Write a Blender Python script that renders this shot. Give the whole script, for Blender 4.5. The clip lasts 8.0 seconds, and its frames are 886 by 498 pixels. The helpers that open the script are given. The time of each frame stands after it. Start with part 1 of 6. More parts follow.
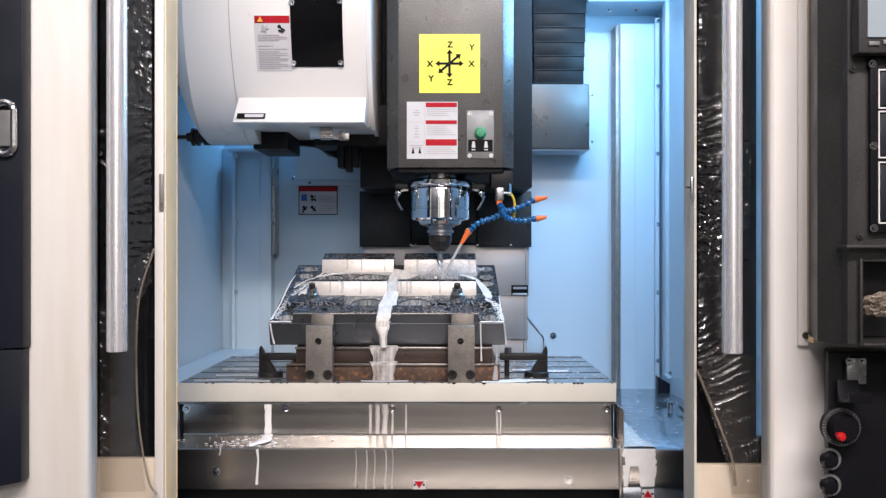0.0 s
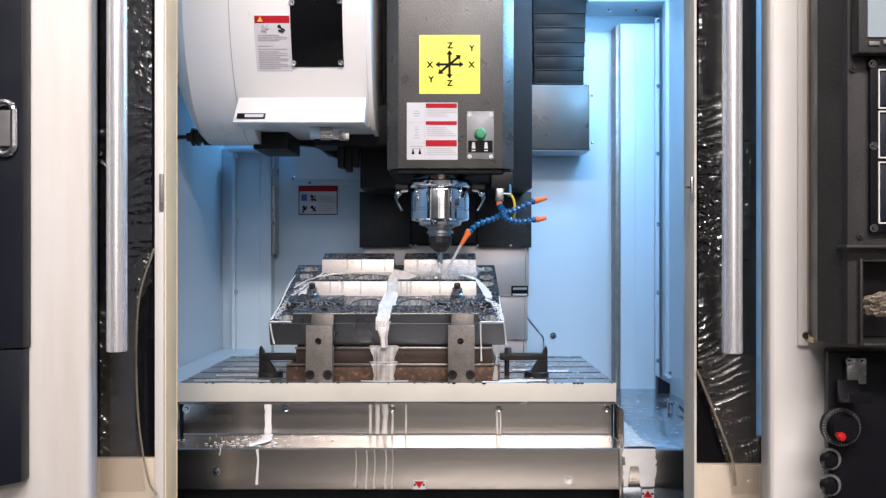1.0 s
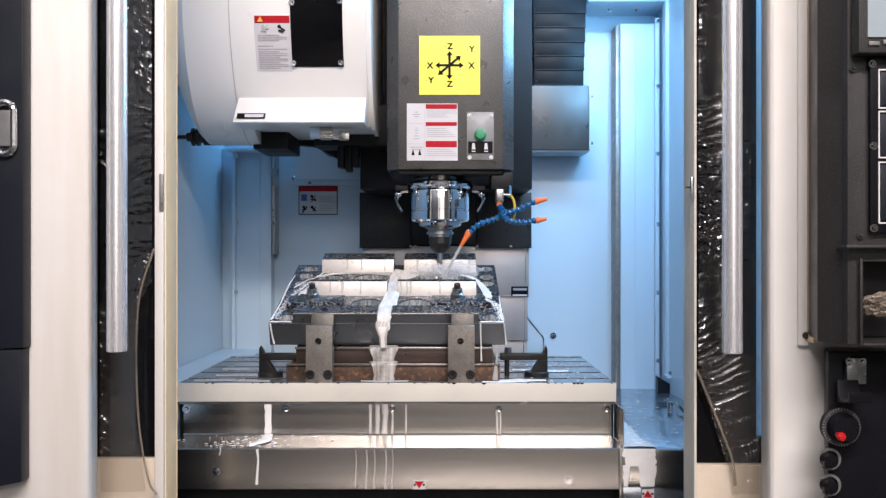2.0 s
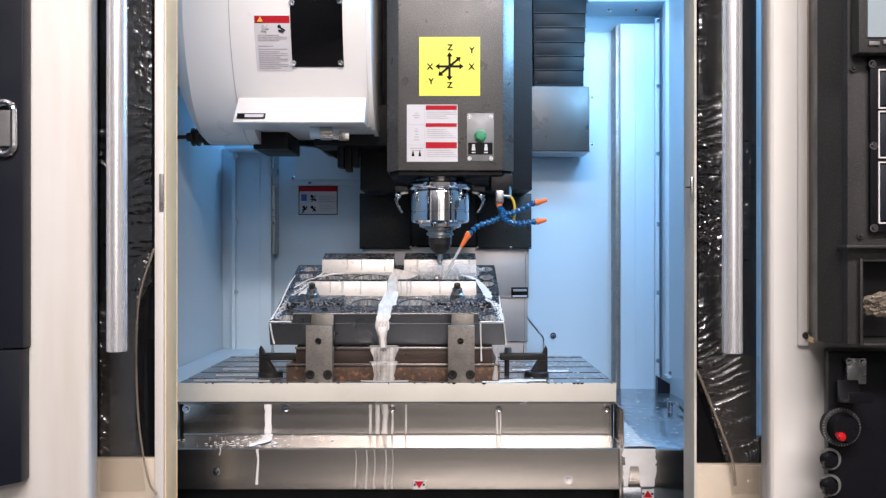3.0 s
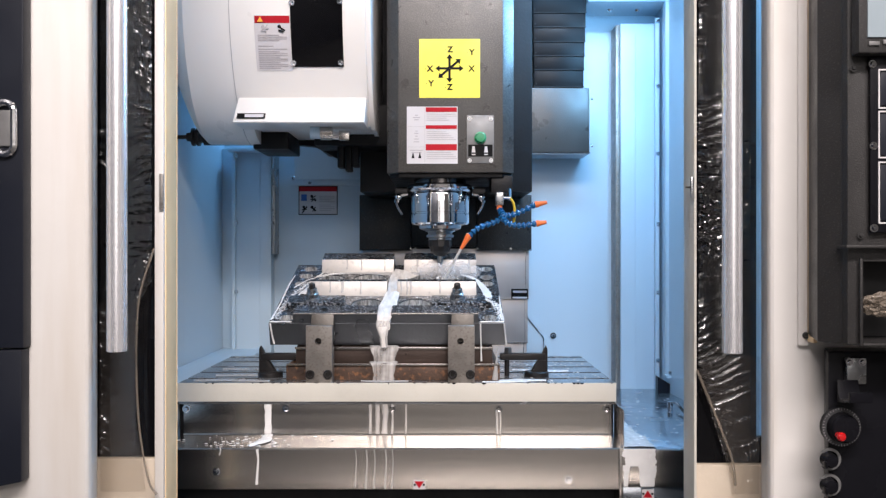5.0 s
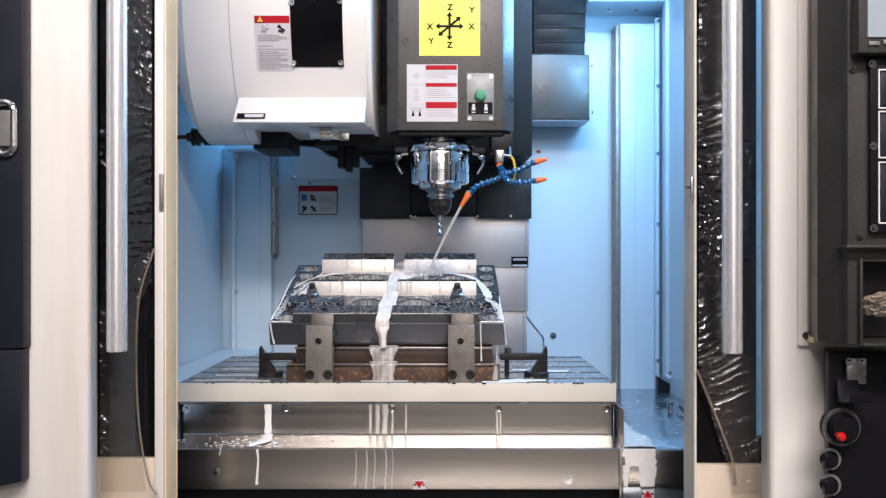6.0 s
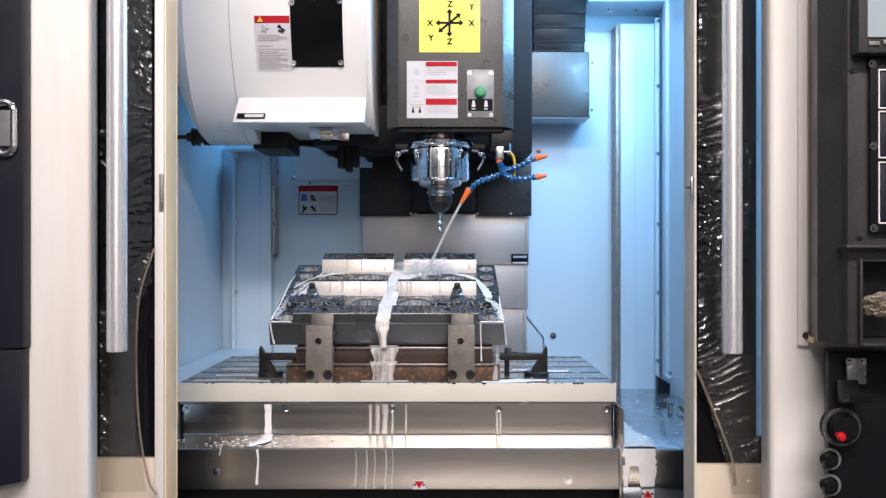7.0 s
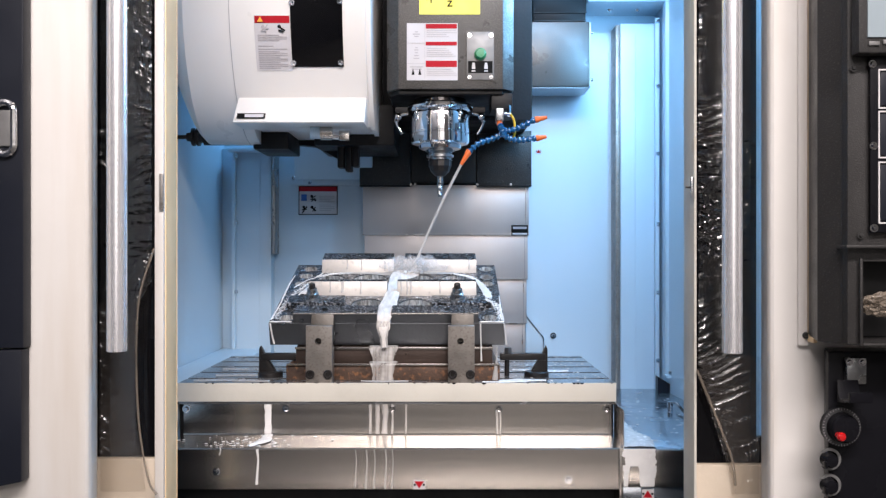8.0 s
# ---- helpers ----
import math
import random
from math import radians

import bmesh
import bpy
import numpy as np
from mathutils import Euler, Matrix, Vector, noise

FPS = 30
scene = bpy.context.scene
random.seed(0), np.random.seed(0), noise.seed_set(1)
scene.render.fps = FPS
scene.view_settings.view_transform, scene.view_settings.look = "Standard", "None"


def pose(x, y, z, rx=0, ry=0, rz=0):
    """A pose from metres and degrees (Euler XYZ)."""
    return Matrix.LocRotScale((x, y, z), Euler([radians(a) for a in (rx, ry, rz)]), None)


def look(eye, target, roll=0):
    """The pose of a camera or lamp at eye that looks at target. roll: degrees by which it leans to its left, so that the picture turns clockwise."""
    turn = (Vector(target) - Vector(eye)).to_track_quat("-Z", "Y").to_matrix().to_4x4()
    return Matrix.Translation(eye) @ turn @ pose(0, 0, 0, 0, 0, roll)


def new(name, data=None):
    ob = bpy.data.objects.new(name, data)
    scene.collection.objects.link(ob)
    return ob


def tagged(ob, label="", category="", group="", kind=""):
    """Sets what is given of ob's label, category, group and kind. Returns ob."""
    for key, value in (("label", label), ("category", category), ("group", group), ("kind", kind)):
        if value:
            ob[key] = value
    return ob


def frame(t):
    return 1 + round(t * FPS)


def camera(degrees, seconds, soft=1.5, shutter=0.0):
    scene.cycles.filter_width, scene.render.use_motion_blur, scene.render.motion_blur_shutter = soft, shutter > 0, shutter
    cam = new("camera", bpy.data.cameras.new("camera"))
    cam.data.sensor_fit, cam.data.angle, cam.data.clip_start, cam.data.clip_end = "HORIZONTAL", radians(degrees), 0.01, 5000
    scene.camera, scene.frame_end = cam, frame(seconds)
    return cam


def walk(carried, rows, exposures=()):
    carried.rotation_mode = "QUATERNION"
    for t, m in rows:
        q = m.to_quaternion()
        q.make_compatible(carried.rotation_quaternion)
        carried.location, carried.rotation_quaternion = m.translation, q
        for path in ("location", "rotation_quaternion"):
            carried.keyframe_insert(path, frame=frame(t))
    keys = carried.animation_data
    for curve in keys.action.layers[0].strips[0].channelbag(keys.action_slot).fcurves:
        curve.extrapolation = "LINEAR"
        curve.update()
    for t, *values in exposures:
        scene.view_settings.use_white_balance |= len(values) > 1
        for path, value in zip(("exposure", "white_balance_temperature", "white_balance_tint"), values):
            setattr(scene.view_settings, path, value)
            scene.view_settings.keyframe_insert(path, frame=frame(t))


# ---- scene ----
cam = camera(55.0, 8.0, soft=1.35)
EYE = look((0, 0, 1.26), (0, 3, 1.26))
walk(cam, [(0, EYE), (8.0, EYE)])

# ---- world and lights ----
world = bpy.data.worlds.new("workshop_air")
scene.world = world
world.use_nodes = True
world.node_tree.nodes["Background"].inputs[0].default_value = (0.75, 0.8, 0.9, 1)
world.node_tree.nodes["Background"].inputs[1].default_value = 0.08


def area_light(name, at, target, sx, sy, watts, colour):
    data = bpy.data.lights.new(name, "AREA")
    data.shape, data.size, data.size_y, data.energy, data.color = "RECTANGLE", sx, sy, watts, colour
    ob = new(name, data)
    ob.matrix_world = look(at, target)
    return ob


# hall lamps over the aisle behind the camera, and the two work lamps under the machine's roof
area_light("hall_light", (0.42, -0.7, 3.42), (0.42, 0.3, 2.0), 2.6, 0.5, 262, (1.0, 0.905, 0.885))
area_light("hall_light", (0.4, -3.2, 3.42), (0.4, -1.2, 2.3), 2.2, 1.1, 85, (1.0, 0.905, 0.885))
area_light("work_light", (0.46, 2.05, 2.35), (0.74, 2.75, 1.4), 0.5, 0.08, 15, (0.24, 0.58, 1.0))
area_light("work_light", (0.70, 2.28, 1.86), (0.0, 2.50, 1.62), 0.07, 0.56, 18, (0.26, 0.6, 1.0))
area_light("work_light", (-0.45, 2.86, 2.2), (-0.55, 2.80, 1.2), 0.34, 0.07, 5, (0.24, 0.58, 1.0))
scene.view_settings.exposure = 0.0


# ---- materials ----
def material(name, colour, rough=0.5, metal=0.0, vary=0.12, scale=6.0, bump=0.0, bump_scale=200.0, stretch=(1, 1, 1),
             dirt_or_glint=None, dirt_or_glint_amount=0.0, dirt_or_glint_scale=4.0, coat=0.0, rough_vary=0.1, spec=0.5):
    """Colour with two scales of variation, optional stains or painted glints, and fine relief."""
    m = bpy.data.materials.new(name)
    m.use_nodes = True
    nt = m.node_tree
    b = nt.nodes["Principled BSDF"]
    b.inputs["Metallic"].default_value = metal
    b.inputs["Coat Weight"].default_value = coat
    b.inputs["Specular IOR Level"].default_value = spec
    tc = nt.nodes.new("ShaderNodeTexCoord")
    mp = nt.nodes.new("ShaderNodeMapping")
    mp.inputs["Scale"].default_value = stretch
    nt.links.new(tc.outputs["Object"], mp.inputs["Vector"])

    def noise_node(s, detail=4.0):
        n = nt.nodes.new("ShaderNodeTexNoise")
        n.inputs["Scale"].default_value, n.inputs["Detail"].default_value = s, detail
        nt.links.new(mp.outputs["Vector"], n.inputs["Vector"])
        return n.outputs["Fac"]

    def ramp(src, lo, hi, a, c):
        r = nt.nodes.new("ShaderNodeMapRange")
        r.inputs["From Min"].default_value, r.inputs["From Max"].default_value = lo, hi
        r.inputs["To Min"].default_value, r.inputs["To Max"].default_value = a, c
        nt.links.new(src, r.inputs["Value"])
        return r.outputs["Result"]

    def mix(fac, a, c, blend="MIX"):
        x = nt.nodes.new("ShaderNodeMix")
        x.data_type, x.blend_type = "RGBA", blend
        for sock, val in ((0, fac), (6, a), (7, c)):
            if isinstance(val, bpy.types.NodeSocket):
                nt.links.new(val, x.inputs[sock])
            else:
                x.inputs[sock].default_value = val
        return x.outputs[2]

    base = (*colour, 1)
    big, fine = noise_node(scale), noise_node(scale * 9, 6.0)
    dark = tuple(c * (1 - 2 * vary) for c in colour) + (1,)
    light = tuple(min(1, c * (1 + vary)) for c in colour) + (1,)
    col = mix(ramp(big, 0.3, 0.7, 0, 1), dark, light)
    col = mix(ramp(fine, 0.35, 0.65, 0, 0.35), col, base)
    if dirt_or_glint:
        col = mix(ramp(noise_node(dirt_or_glint_scale, 8.0), 0.62 - dirt_or_glint_amount, 0.72 - dirt_or_glint_amount * 0.5, 0, 1), col, (*dirt_or_glint, 1))
    nt.links.new(col, b.inputs["Base Color"])
    nt.links.new(ramp(noise_node(scale * 2.3), 0.3, 0.7, max(0.02, rough - rough_vary), min(1, rough + rough_vary)), b.inputs["Roughness"])
    if bump:
        bp = nt.nodes.new("ShaderNodeBump")
        bp.inputs["Strength"].default_value, bp.inputs["Distance"].default_value = bump, 0.003
        nt.links.new(noise_node(bump_scale, 2.0), bp.inputs["Height"])
        nt.links.new(bp.outputs["Normal"], b.inputs["Normal"])
    return m


def veil(name, colour, clear, rough=0.3, bump=0.0, bump_scale=60.0):
    """Thin translucent stuff: clear lets through, the rest shows colour."""
    m = material(name, colour, rough, 0, 0.03, 20, bump, bump_scale)
    m.node_tree.nodes["Principled BSDF"].inputs["Alpha"].default_value = 1 - clear
    return m


def film_material(name, share):
    """Clear film: lets light through and mirrors a small share of it."""
    m = bpy.data.materials.new(name)
    m.use_nodes = True
    nt = m.node_tree
    nt.nodes.remove(nt.nodes["Principled BSDF"])
    clear, shine, mix = nt.nodes.new("ShaderNodeBsdfTransparent"), nt.nodes.new("ShaderNodeBsdfGlossy"), nt.nodes.new("ShaderNodeMixShader")
    clear.inputs[0].default_value = (0.93, 0.91, 0.88, 1)
    shine.inputs["Roughness"].default_value = 0.2
    mix.inputs[0].default_value = share
    nt.links.new(clear.outputs[0], mix.inputs[1])
    nt.links.new(shine.outputs[0], mix.inputs[2])
    nt.links.new(mix.outputs[0], nt.nodes["Material Output"].inputs[0])
    return m


def mist_material(name, share):
    """Fine drops in the air: mostly clear, lit from either side."""
    m = bpy.data.materials.new(name)
    m.use_nodes = True
    nt = m.node_tree
    nt.nodes.remove(nt.nodes["Principled BSDF"])
    clear, near, far = nt.nodes.new("ShaderNodeBsdfTransparent"), nt.nodes.new("ShaderNodeBsdfDiffuse"), nt.nodes.new("ShaderNodeBsdfTranslucent")
    both, mix = nt.nodes.new("ShaderNodeMixShader"), nt.nodes.new("ShaderNodeMixShader")
    near.inputs[0].default_value = far.inputs[0].default_value = (0.95, 0.95, 0.96, 1)
    both.inputs[0].default_value, mix.inputs[0].default_value = 0.4, share
    nt.links.new(near.outputs[0], both.inputs[1])
    nt.links.new(far.outputs[0], both.inputs[2])
    nt.links.new(clear.outputs[0], mix.inputs[1])
    nt.links.new(both.outputs[0], mix.inputs[2])
    nt.links.new(mix.outputs[0], nt.nodes["Material Output"].inputs[0])
    return m


def stained_paint(name, colour, stain):
    """Powder coat with soft upright grime streaks."""
    m = material(name, colour, 0.42, 0, 0.03, 2.2, 0.05, 600)
    nt = m.node_tree
    b = nt.nodes["Principled BSDF"]
    src = b.inputs["Base Color"].links[0].from_socket
    tc, mp = nt.nodes.new("ShaderNodeTexCoord"), nt.nodes.new("ShaderNodeMapping")
    mp.inputs["Scale"].default_value = (14, 14, 1.3)
    n, r, x = nt.nodes.new("ShaderNodeTexNoise"), nt.nodes.new("ShaderNodeMapRange"), nt.nodes.new("ShaderNodeMix")
    n.inputs["Scale"].default_value, n.inputs["Detail"].default_value = 1.0, 6.0
    r.inputs["From Min"].default_value, r.inputs["From Max"].default_value = 0.48, 0.78
    r.inputs["To Max"].default_value = 0.55
    x.data_type = "RGBA"
    x.inputs[7].default_value = (*stain, 1)
    nt.links.new(tc.outputs["Object"], mp.inputs["Vector"])
    nt.links.new(mp.outputs["Vector"], n.inputs["Vector"])
    nt.links.new(n.outputs["Fac"], r.inputs["Value"])
    nt.links.new(r.outputs["Result"], x.inputs[0])
    nt.links.new(src, x.inputs[6])
    nt.links.new(x.outputs[2], b.inputs["Base Color"])
    return m


def flow_material(name, colour, thin, thick, stretch):
    """Running milky liquid, streaked along its flow: alpha from thin to thick."""
    m = material(name, colour, 0.35, 0, 0.02, 20, spec=0.15)
    nt = m.node_tree
    tc, mp = nt.nodes.new("ShaderNodeTexCoord"), nt.nodes.new("ShaderNodeMapping")
    mp.inputs["Scale"].default_value = stretch
    n, r = nt.nodes.new("ShaderNodeTexNoise"), nt.nodes.new("ShaderNodeMapRange")
    n.inputs["Scale"].default_value, n.inputs["Detail"].default_value = 1.0, 4.0
    r.inputs["From Min"].default_value, r.inputs["From Max"].default_value = 0.33, 0.66
    r.inputs["To Min"].default_value, r.inputs["To Max"].default_value = thin, thick
    nt.links.new(tc.outputs["Object"], mp.inputs["Vector"])
    nt.links.new(mp.outputs["Vector"], n.inputs["Vector"])
    nt.links.new(n.outputs["Fac"], r.inputs["Value"])
    nt.links.new(r.outputs["Result"], nt.nodes["Principled BSDF"].inputs["Alpha"])
    return m


def glow(name, colour, strength):
    m = bpy.data.materials.new(name)
    m.use_nodes = True
    b = m.node_tree.nodes["Principled BSDF"]
    b.inputs["Base Color"].default_value = (*colour, 1)
    b.inputs["Emission Color"].default_value = (*colour, 1)
    b.inputs["Emission Strength"].default_value = strength
    return m


WALL = material("wall_paint", (0.52, 0.64, 0.73), 0.33, 0, 0.012, 1.6, 0.04, 500, rough_vary=0.02)
WHITE = stained_paint("white_powder_coat", (0.68, 0.66, 0.635), (0.50, 0.43, 0.35))
CREAM = material("cream_edge_paint", (0.84, 0.63, 0.38), 0.45, 0, 0.08, 5, 0.08, 300, dirt_or_glint=(0.35, 0.25, 0.14), dirt_or_glint_amount=-0.03, dirt_or_glint_scale=6)
TABLE_PAINT = material("table_paint", (0.6, 0.58, 0.52), 0.4, 0, 0.05, 6, 0.1, 200, dirt_or_glint=(0.45, 0.36, 0.22), dirt_or_glint_amount=0.0, dirt_or_glint_scale=7)
MAGAZINE = material("magazine_paint", (0.79, 0.77, 0.75), 0.36, 0, 0.02, 3, 0.04, 700)
NAVY = material("navy_black_paint", (0.010, 0.012, 0.019), 0.42, 0, 0.1, 4, 0.08, 700, spec=0.25)
PANEL_BLACK = material("control_black_paint", (0.024, 0.023, 0.023), 0.42, 0, 0.12, 6, 0.25, 420, dirt_or_glint=(0.05, 0.047, 0.044), dirt_or_glint_amount=0.04, dirt_or_glint_scale=420, spec=0.35)
GLOSS_BLACK = material("gloss_black_panel", (0.007, 0.007, 0.009), 0.3, 0, 0.1, 5, spec=0.08)
# lighter specks in the colour imitate the sparkle of the hammered grain
HAMMER = material("hammered_black_paint", (0.05, 0.048, 0.046), 0.34, 0.3, 0.15, 8, 0.14, 330, dirt_or_glint=(0.115, 0.108, 0.10), dirt_or_glint_amount=0.15, dirt_or_glint_scale=400)
SKIRT = material("black_grained_paint", (0.02, 0.02, 0.02), 0.36, 0.1, 0.15, 8, 0.35, 260, dirt_or_glint=(0.05, 0.05, 0.05), dirt_or_glint_amount=0.03, dirt_or_glint_scale=230, spec=0.4)
CASTING = material("black_casting", (0.006, 0.006, 0.007), 0.5, 0, 0.15, 6, 0.2, 120, spec=0.25)
BELLOWS = material("black_cover_plate", (0.008, 0.008, 0.009), 0.38, 0, 0.2, 6, 0.05, 300, spec=0.12)
STAINLESS = material("brushed_stainless", (0.56, 0.53, 0.5), 0.24, 1, 0.05, 4, 0.02, 260, stretch=(0.12, 1, 7), rough_vary=0.03)
STAIN_TRAY = material("wet_tray_stainless", (0.5, 0.56, 0.62), 0.2, 0.9, 0.15, 5, 0.12, 60, rough_vary=0.1)
COVER_STEEL = material("way_cover_steel", (0.56, 0.52, 0.50), 0.42, 0.75, 0.05, 4, 0.05, 240, stretch=(1, 1, 0.1))
CHROME = material("chrome", (0.78, 0.78, 0.8), 0.07, 1, 0.03, 5, rough_vary=0.03)
DARK_CHROME = material("dark_polished_steel", (0.12, 0.115, 0.115), 0.16, 1, 0.05, 5, rough_vary=0.04)
TUBE = material("satin_tube", (0.92, 0.92, 0.95), 0.26, 0.76, 0.05, 5, 0.03, 300, stretch=(8, 8, 0.2), rough_vary=0.04)
STEEL = material("machined_steel", (0.36, 0.37, 0.38), 0.3, 0.95, 0.12, 8, 0.15, 160, rough_vary=0.1)
GROUND_STEEL = material("ground_steel", (0.56, 0.525, 0.49), 0.46, 0.45, 0.1, 10, 0.1, 200, dirt_or_glint=(0.42, 0.4, 0.38), dirt_or_glint_amount=0.04, dirt_or_glint_scale=70)
MOULD_SIDE = material("dark_plate_steel", (0.082, 0.09, 0.102), 0.33, 0.85, 0.1, 5, 0.12, 160)
SPECKLE = material("wet_chip_strewn_steel", (0.04, 0.046, 0.056), 0.24, 0.7, 0.3, 14, 0.5, 260, dirt_or_glint=(0.72, 0.74, 0.78), dirt_or_glint_amount=0.122, dirt_or_glint_scale=210)
PAD_STEEL = material("oily_pad_steel", (0.075, 0.068, 0.06), 0.42, 0.6, 0.15, 20, 0.15, 150)
BAR_STEEL = material("worn_bar_steel", (0.27, 0.25, 0.23), 0.42, 0.6, 0.14, 20, 0.08, 260, dirt_or_glint=(0.19, 0.165, 0.145), dirt_or_glint_amount=0.10, dirt_or_glint_scale=190)
RUST = material("rusty_steel", (0.10, 0.06, 0.042), 0.55, 0.35, 0.35, 14, 0.4, 160, dirt_or_glint=(0.24, 0.115, 0.055), dirt_or_glint_amount=0.085, dirt_or_glint_scale=95)
DARK_BROWN = material("oiled_brown_steel", (0.07, 0.05, 0.042), 0.35, 0.5, 0.2, 10, 0.2, 120)
TABLE_TOP = material("table_top_iron", (0.31, 0.32, 0.335), 0.2, 0.75, 0.15, 7, 0.15, 90, dirt_or_glint=(0.6, 0.63, 0.66), dirt_or_glint_amount=-0.06, dirt_or_glint_scale=24)
CLAMP_BLACK = material("black_oxide_steel", (0.022, 0.02, 0.02), 0.38, 0.4, 0.2, 10, 0.2, 100)
# near-black that stands in for shade under covers, in recesses and holes
BLACK_HOLE = material("void_shade_black", (0.006, 0.006, 0.007), 0.6, 0, 0.1, 5)
WINDOW_DARK = material("tinted_window", (0.004, 0.004, 0.005), 0.05, 0, 0.1, 3, spec=0.3)
SILL = material("worn_sill_paint", (0.62, 0.53, 0.42), 0.5, 0, 0.12, 5, 0.15, 150, dirt_or_glint=(0.25, 0.11, 0.04), dirt_or_glint_amount=0.0, dirt_or_glint_scale=8)
RUBBER = material("black_rubber", (0.015, 0.015, 0.015), 0.6, 0, 0.1, 10)
BLUE_HOSE = material("blue_hose_plastic", (0.008, 0.09, 0.24), 0.2, 0, 0.1, 30)
ORANGE = material("orange_nozzle_plastic", (0.75, 0.16, 0.035), 0.38, 0, 0.06, 30)
YELLOW = material("yellow_sticker", (0.88, 0.78, 0.05), 0.4, 0, 0.02, 10)
YELLOW_HOSE = material("yellow_air_hose", (0.6, 0.38, 0.03), 0.35, 0, 0.05, 30)
PAPER = material("white_label", (0.6, 0.58, 0.59), 0.6, 0, 0.03, 10, spec=0.15)
GREY_PAPER = material("grey_label", (0.6, 0.58, 0.6), 0.4, 0, 0.04, 10)
RED = material("red_label_print", (0.42, 0.012, 0.022), 0.6, 0, 0.06, 10, spec=0.12)
INK = material("black_print", (0.006, 0.006, 0.006), 0.6, 0, 0.05, 20, spec=0.1)
GREY_INK = material("grey_print", (0.4, 0.38, 0.4), 0.5, 0, 0.1, 60)
BLUE_INK = material("blue_print", (0.03, 0.12, 0.4), 0.5, 0, 0.05, 20)
AMBER = material("amber_print", (0.8, 0.35, 0.02), 0.5, 0, 0.05, 20)
GREEN = material("green_button_plastic", (0.02, 0.22, 0.09), 0.3, 0, 0.06, 30)
RED_KNOB = material("red_knob_plastic", (0.48, 0.010, 0.012), 0.25, 0, 0.05, 30)
GREY_RING = material("grey_dial_ring", (0.17, 0.17, 0.17), 0.45, 0.3, 0.1, 30)
DIAL_GREY = material("dial_scale_paint", (0.035, 0.035, 0.037), 0.45, 0, 0.1, 30)
SCREEN = material("dim_screen", (0.25, 0.3, 0.33), 0.1, 0, 0.1, 4)
MILK = material("milky_coolant", (0.76, 0.75, 0.74), 0.2, 0, 0.05, 30, 0.25, 90)
RIVER = flow_material("running_milky_coolant", (0.80, 0.765, 0.73), 0.7, 0.97, (90, 24, 18))
CURTAIN = flow_material("streaked_milky_coolant", (0.76, 0.73, 0.70), 0.2, 0.62, (90, 90, 7))
MILK_THIN = veil("thin_milky_coolant", (0.68, 0.67, 0.65), 0.5, 0.2)
MIST = mist_material("coolant_mist", 0.2)
STREAM = veil("coolant_jet", (0.82, 0.81, 0.79), 0.25, 0.15, 0.4, 90)
FILM = film_material("crinkled_plastic_film", 0.13)
LOOSE_FILM = veil("cloudy_loose_film", (0.20, 0.17, 0.15), 0.91, 0.22, 0.5, 30)
BAG = veil("crumpled_plastic_bag", (0.24, 0.20, 0.16), 0.4, 0.2, 0.6, 40)
# strong upright light and dark streaks in the colour imitate reflections inside bores
BORE_STEEL = material("bored_steel_painted_reflections", (0.72, 0.70, 0.68), 0.3, 0.55, 0.45, 110, 0.1, 200, stretch=(1, 0.6, 0.06), rough_vary=0.08)
HALL_FLOOR = material("hall_floor_epoxy", (0.16, 0.155, 0.145), 0.4, 0, 0.1, 2, 0.1, 60)
HALL_WHITE = material("hall_white_paint", (0.7, 0.69, 0.67), 0.7, 0, 0.05, 1.5)
# colour of the unseen west wall, dark so the stainless apron mirrors dark
HALL_DARK = material("dark_reflection_wall", (0.025, 0.033, 0.05), 0.6, 0, 0.1, 1.5)
HALL_WALL = material("hall_wall_paint", (0.55, 0.55, 0.55), 0.7, 0, 0.05, 1.5)
DAYLIGHT = glow("daylit_frosted_glass", (1.0, 0.95, 0.92), 1.3)

# ---- mesh tools ----
ORIGIN = {}


def box(bm, x0, x1, y0, y1, z0, z1, bevel=0.0, seg=2):
    r = bmesh.ops.create_cube(bm, size=1.0)
    for v in r["verts"]:
        v.co = Vector(((x0 + x1) / 2 + v.co.x * (x1 - x0), (y0 + y1) / 2 + v.co.y * (y1 - y0), (z0 + z1) / 2 + v.co.z * (z1 - z0)))
    if bevel:
        edges = list({e for v in r["verts"] for e in v.link_edges})
        bmesh.ops.bevel(bm, geom=edges, offset=bevel, segments=seg, affect="EDGES", profile=0.6)
    return bm


def rod(bm, p0, p1, r0, r1=None, seg=20):
    p0, p1 = Vector(p0), Vector(p1)
    d = p1 - p0
    m = Matrix.Translation((p0 + p1) / 2) @ d.to_track_quat("Z", "Y").to_matrix().to_4x4()
    bmesh.ops.create_cone(bm, cap_ends=True, segments=seg, radius1=r0, radius2=r0 if r1 is None else r1, depth=d.length, matrix=m)
    return bm


def lathe(bm, profile, base, axis="Z", seg=40):
    """Turned part: (height, radius) pairs along the axis from base."""
    rings = []
    for h, r in profile:
        ring = []
        for i in range(seg):
            a = 2 * math.pi * i / seg
            c, s = r * math.cos(a), r * math.sin(a)
            p = {"Z": (c, s, h), "X": (h, c, s), "Y": (c, h, s)}[axis]
            ring.append(bm.verts.new(Vector(base) + Vector(p)))
        rings.append(ring)
    for a, b in zip(rings, rings[1:]):
        for i in range(seg):
            bm.faces.new((a[i], a[(i + 1) % seg], b[(i + 1) % seg], b[i]))
    bm.faces.new(rings[0])
    bm.faces.new(rings[-1])
    bmesh.ops.recalc_face_normals(bm, faces=bm.faces)
    return bm


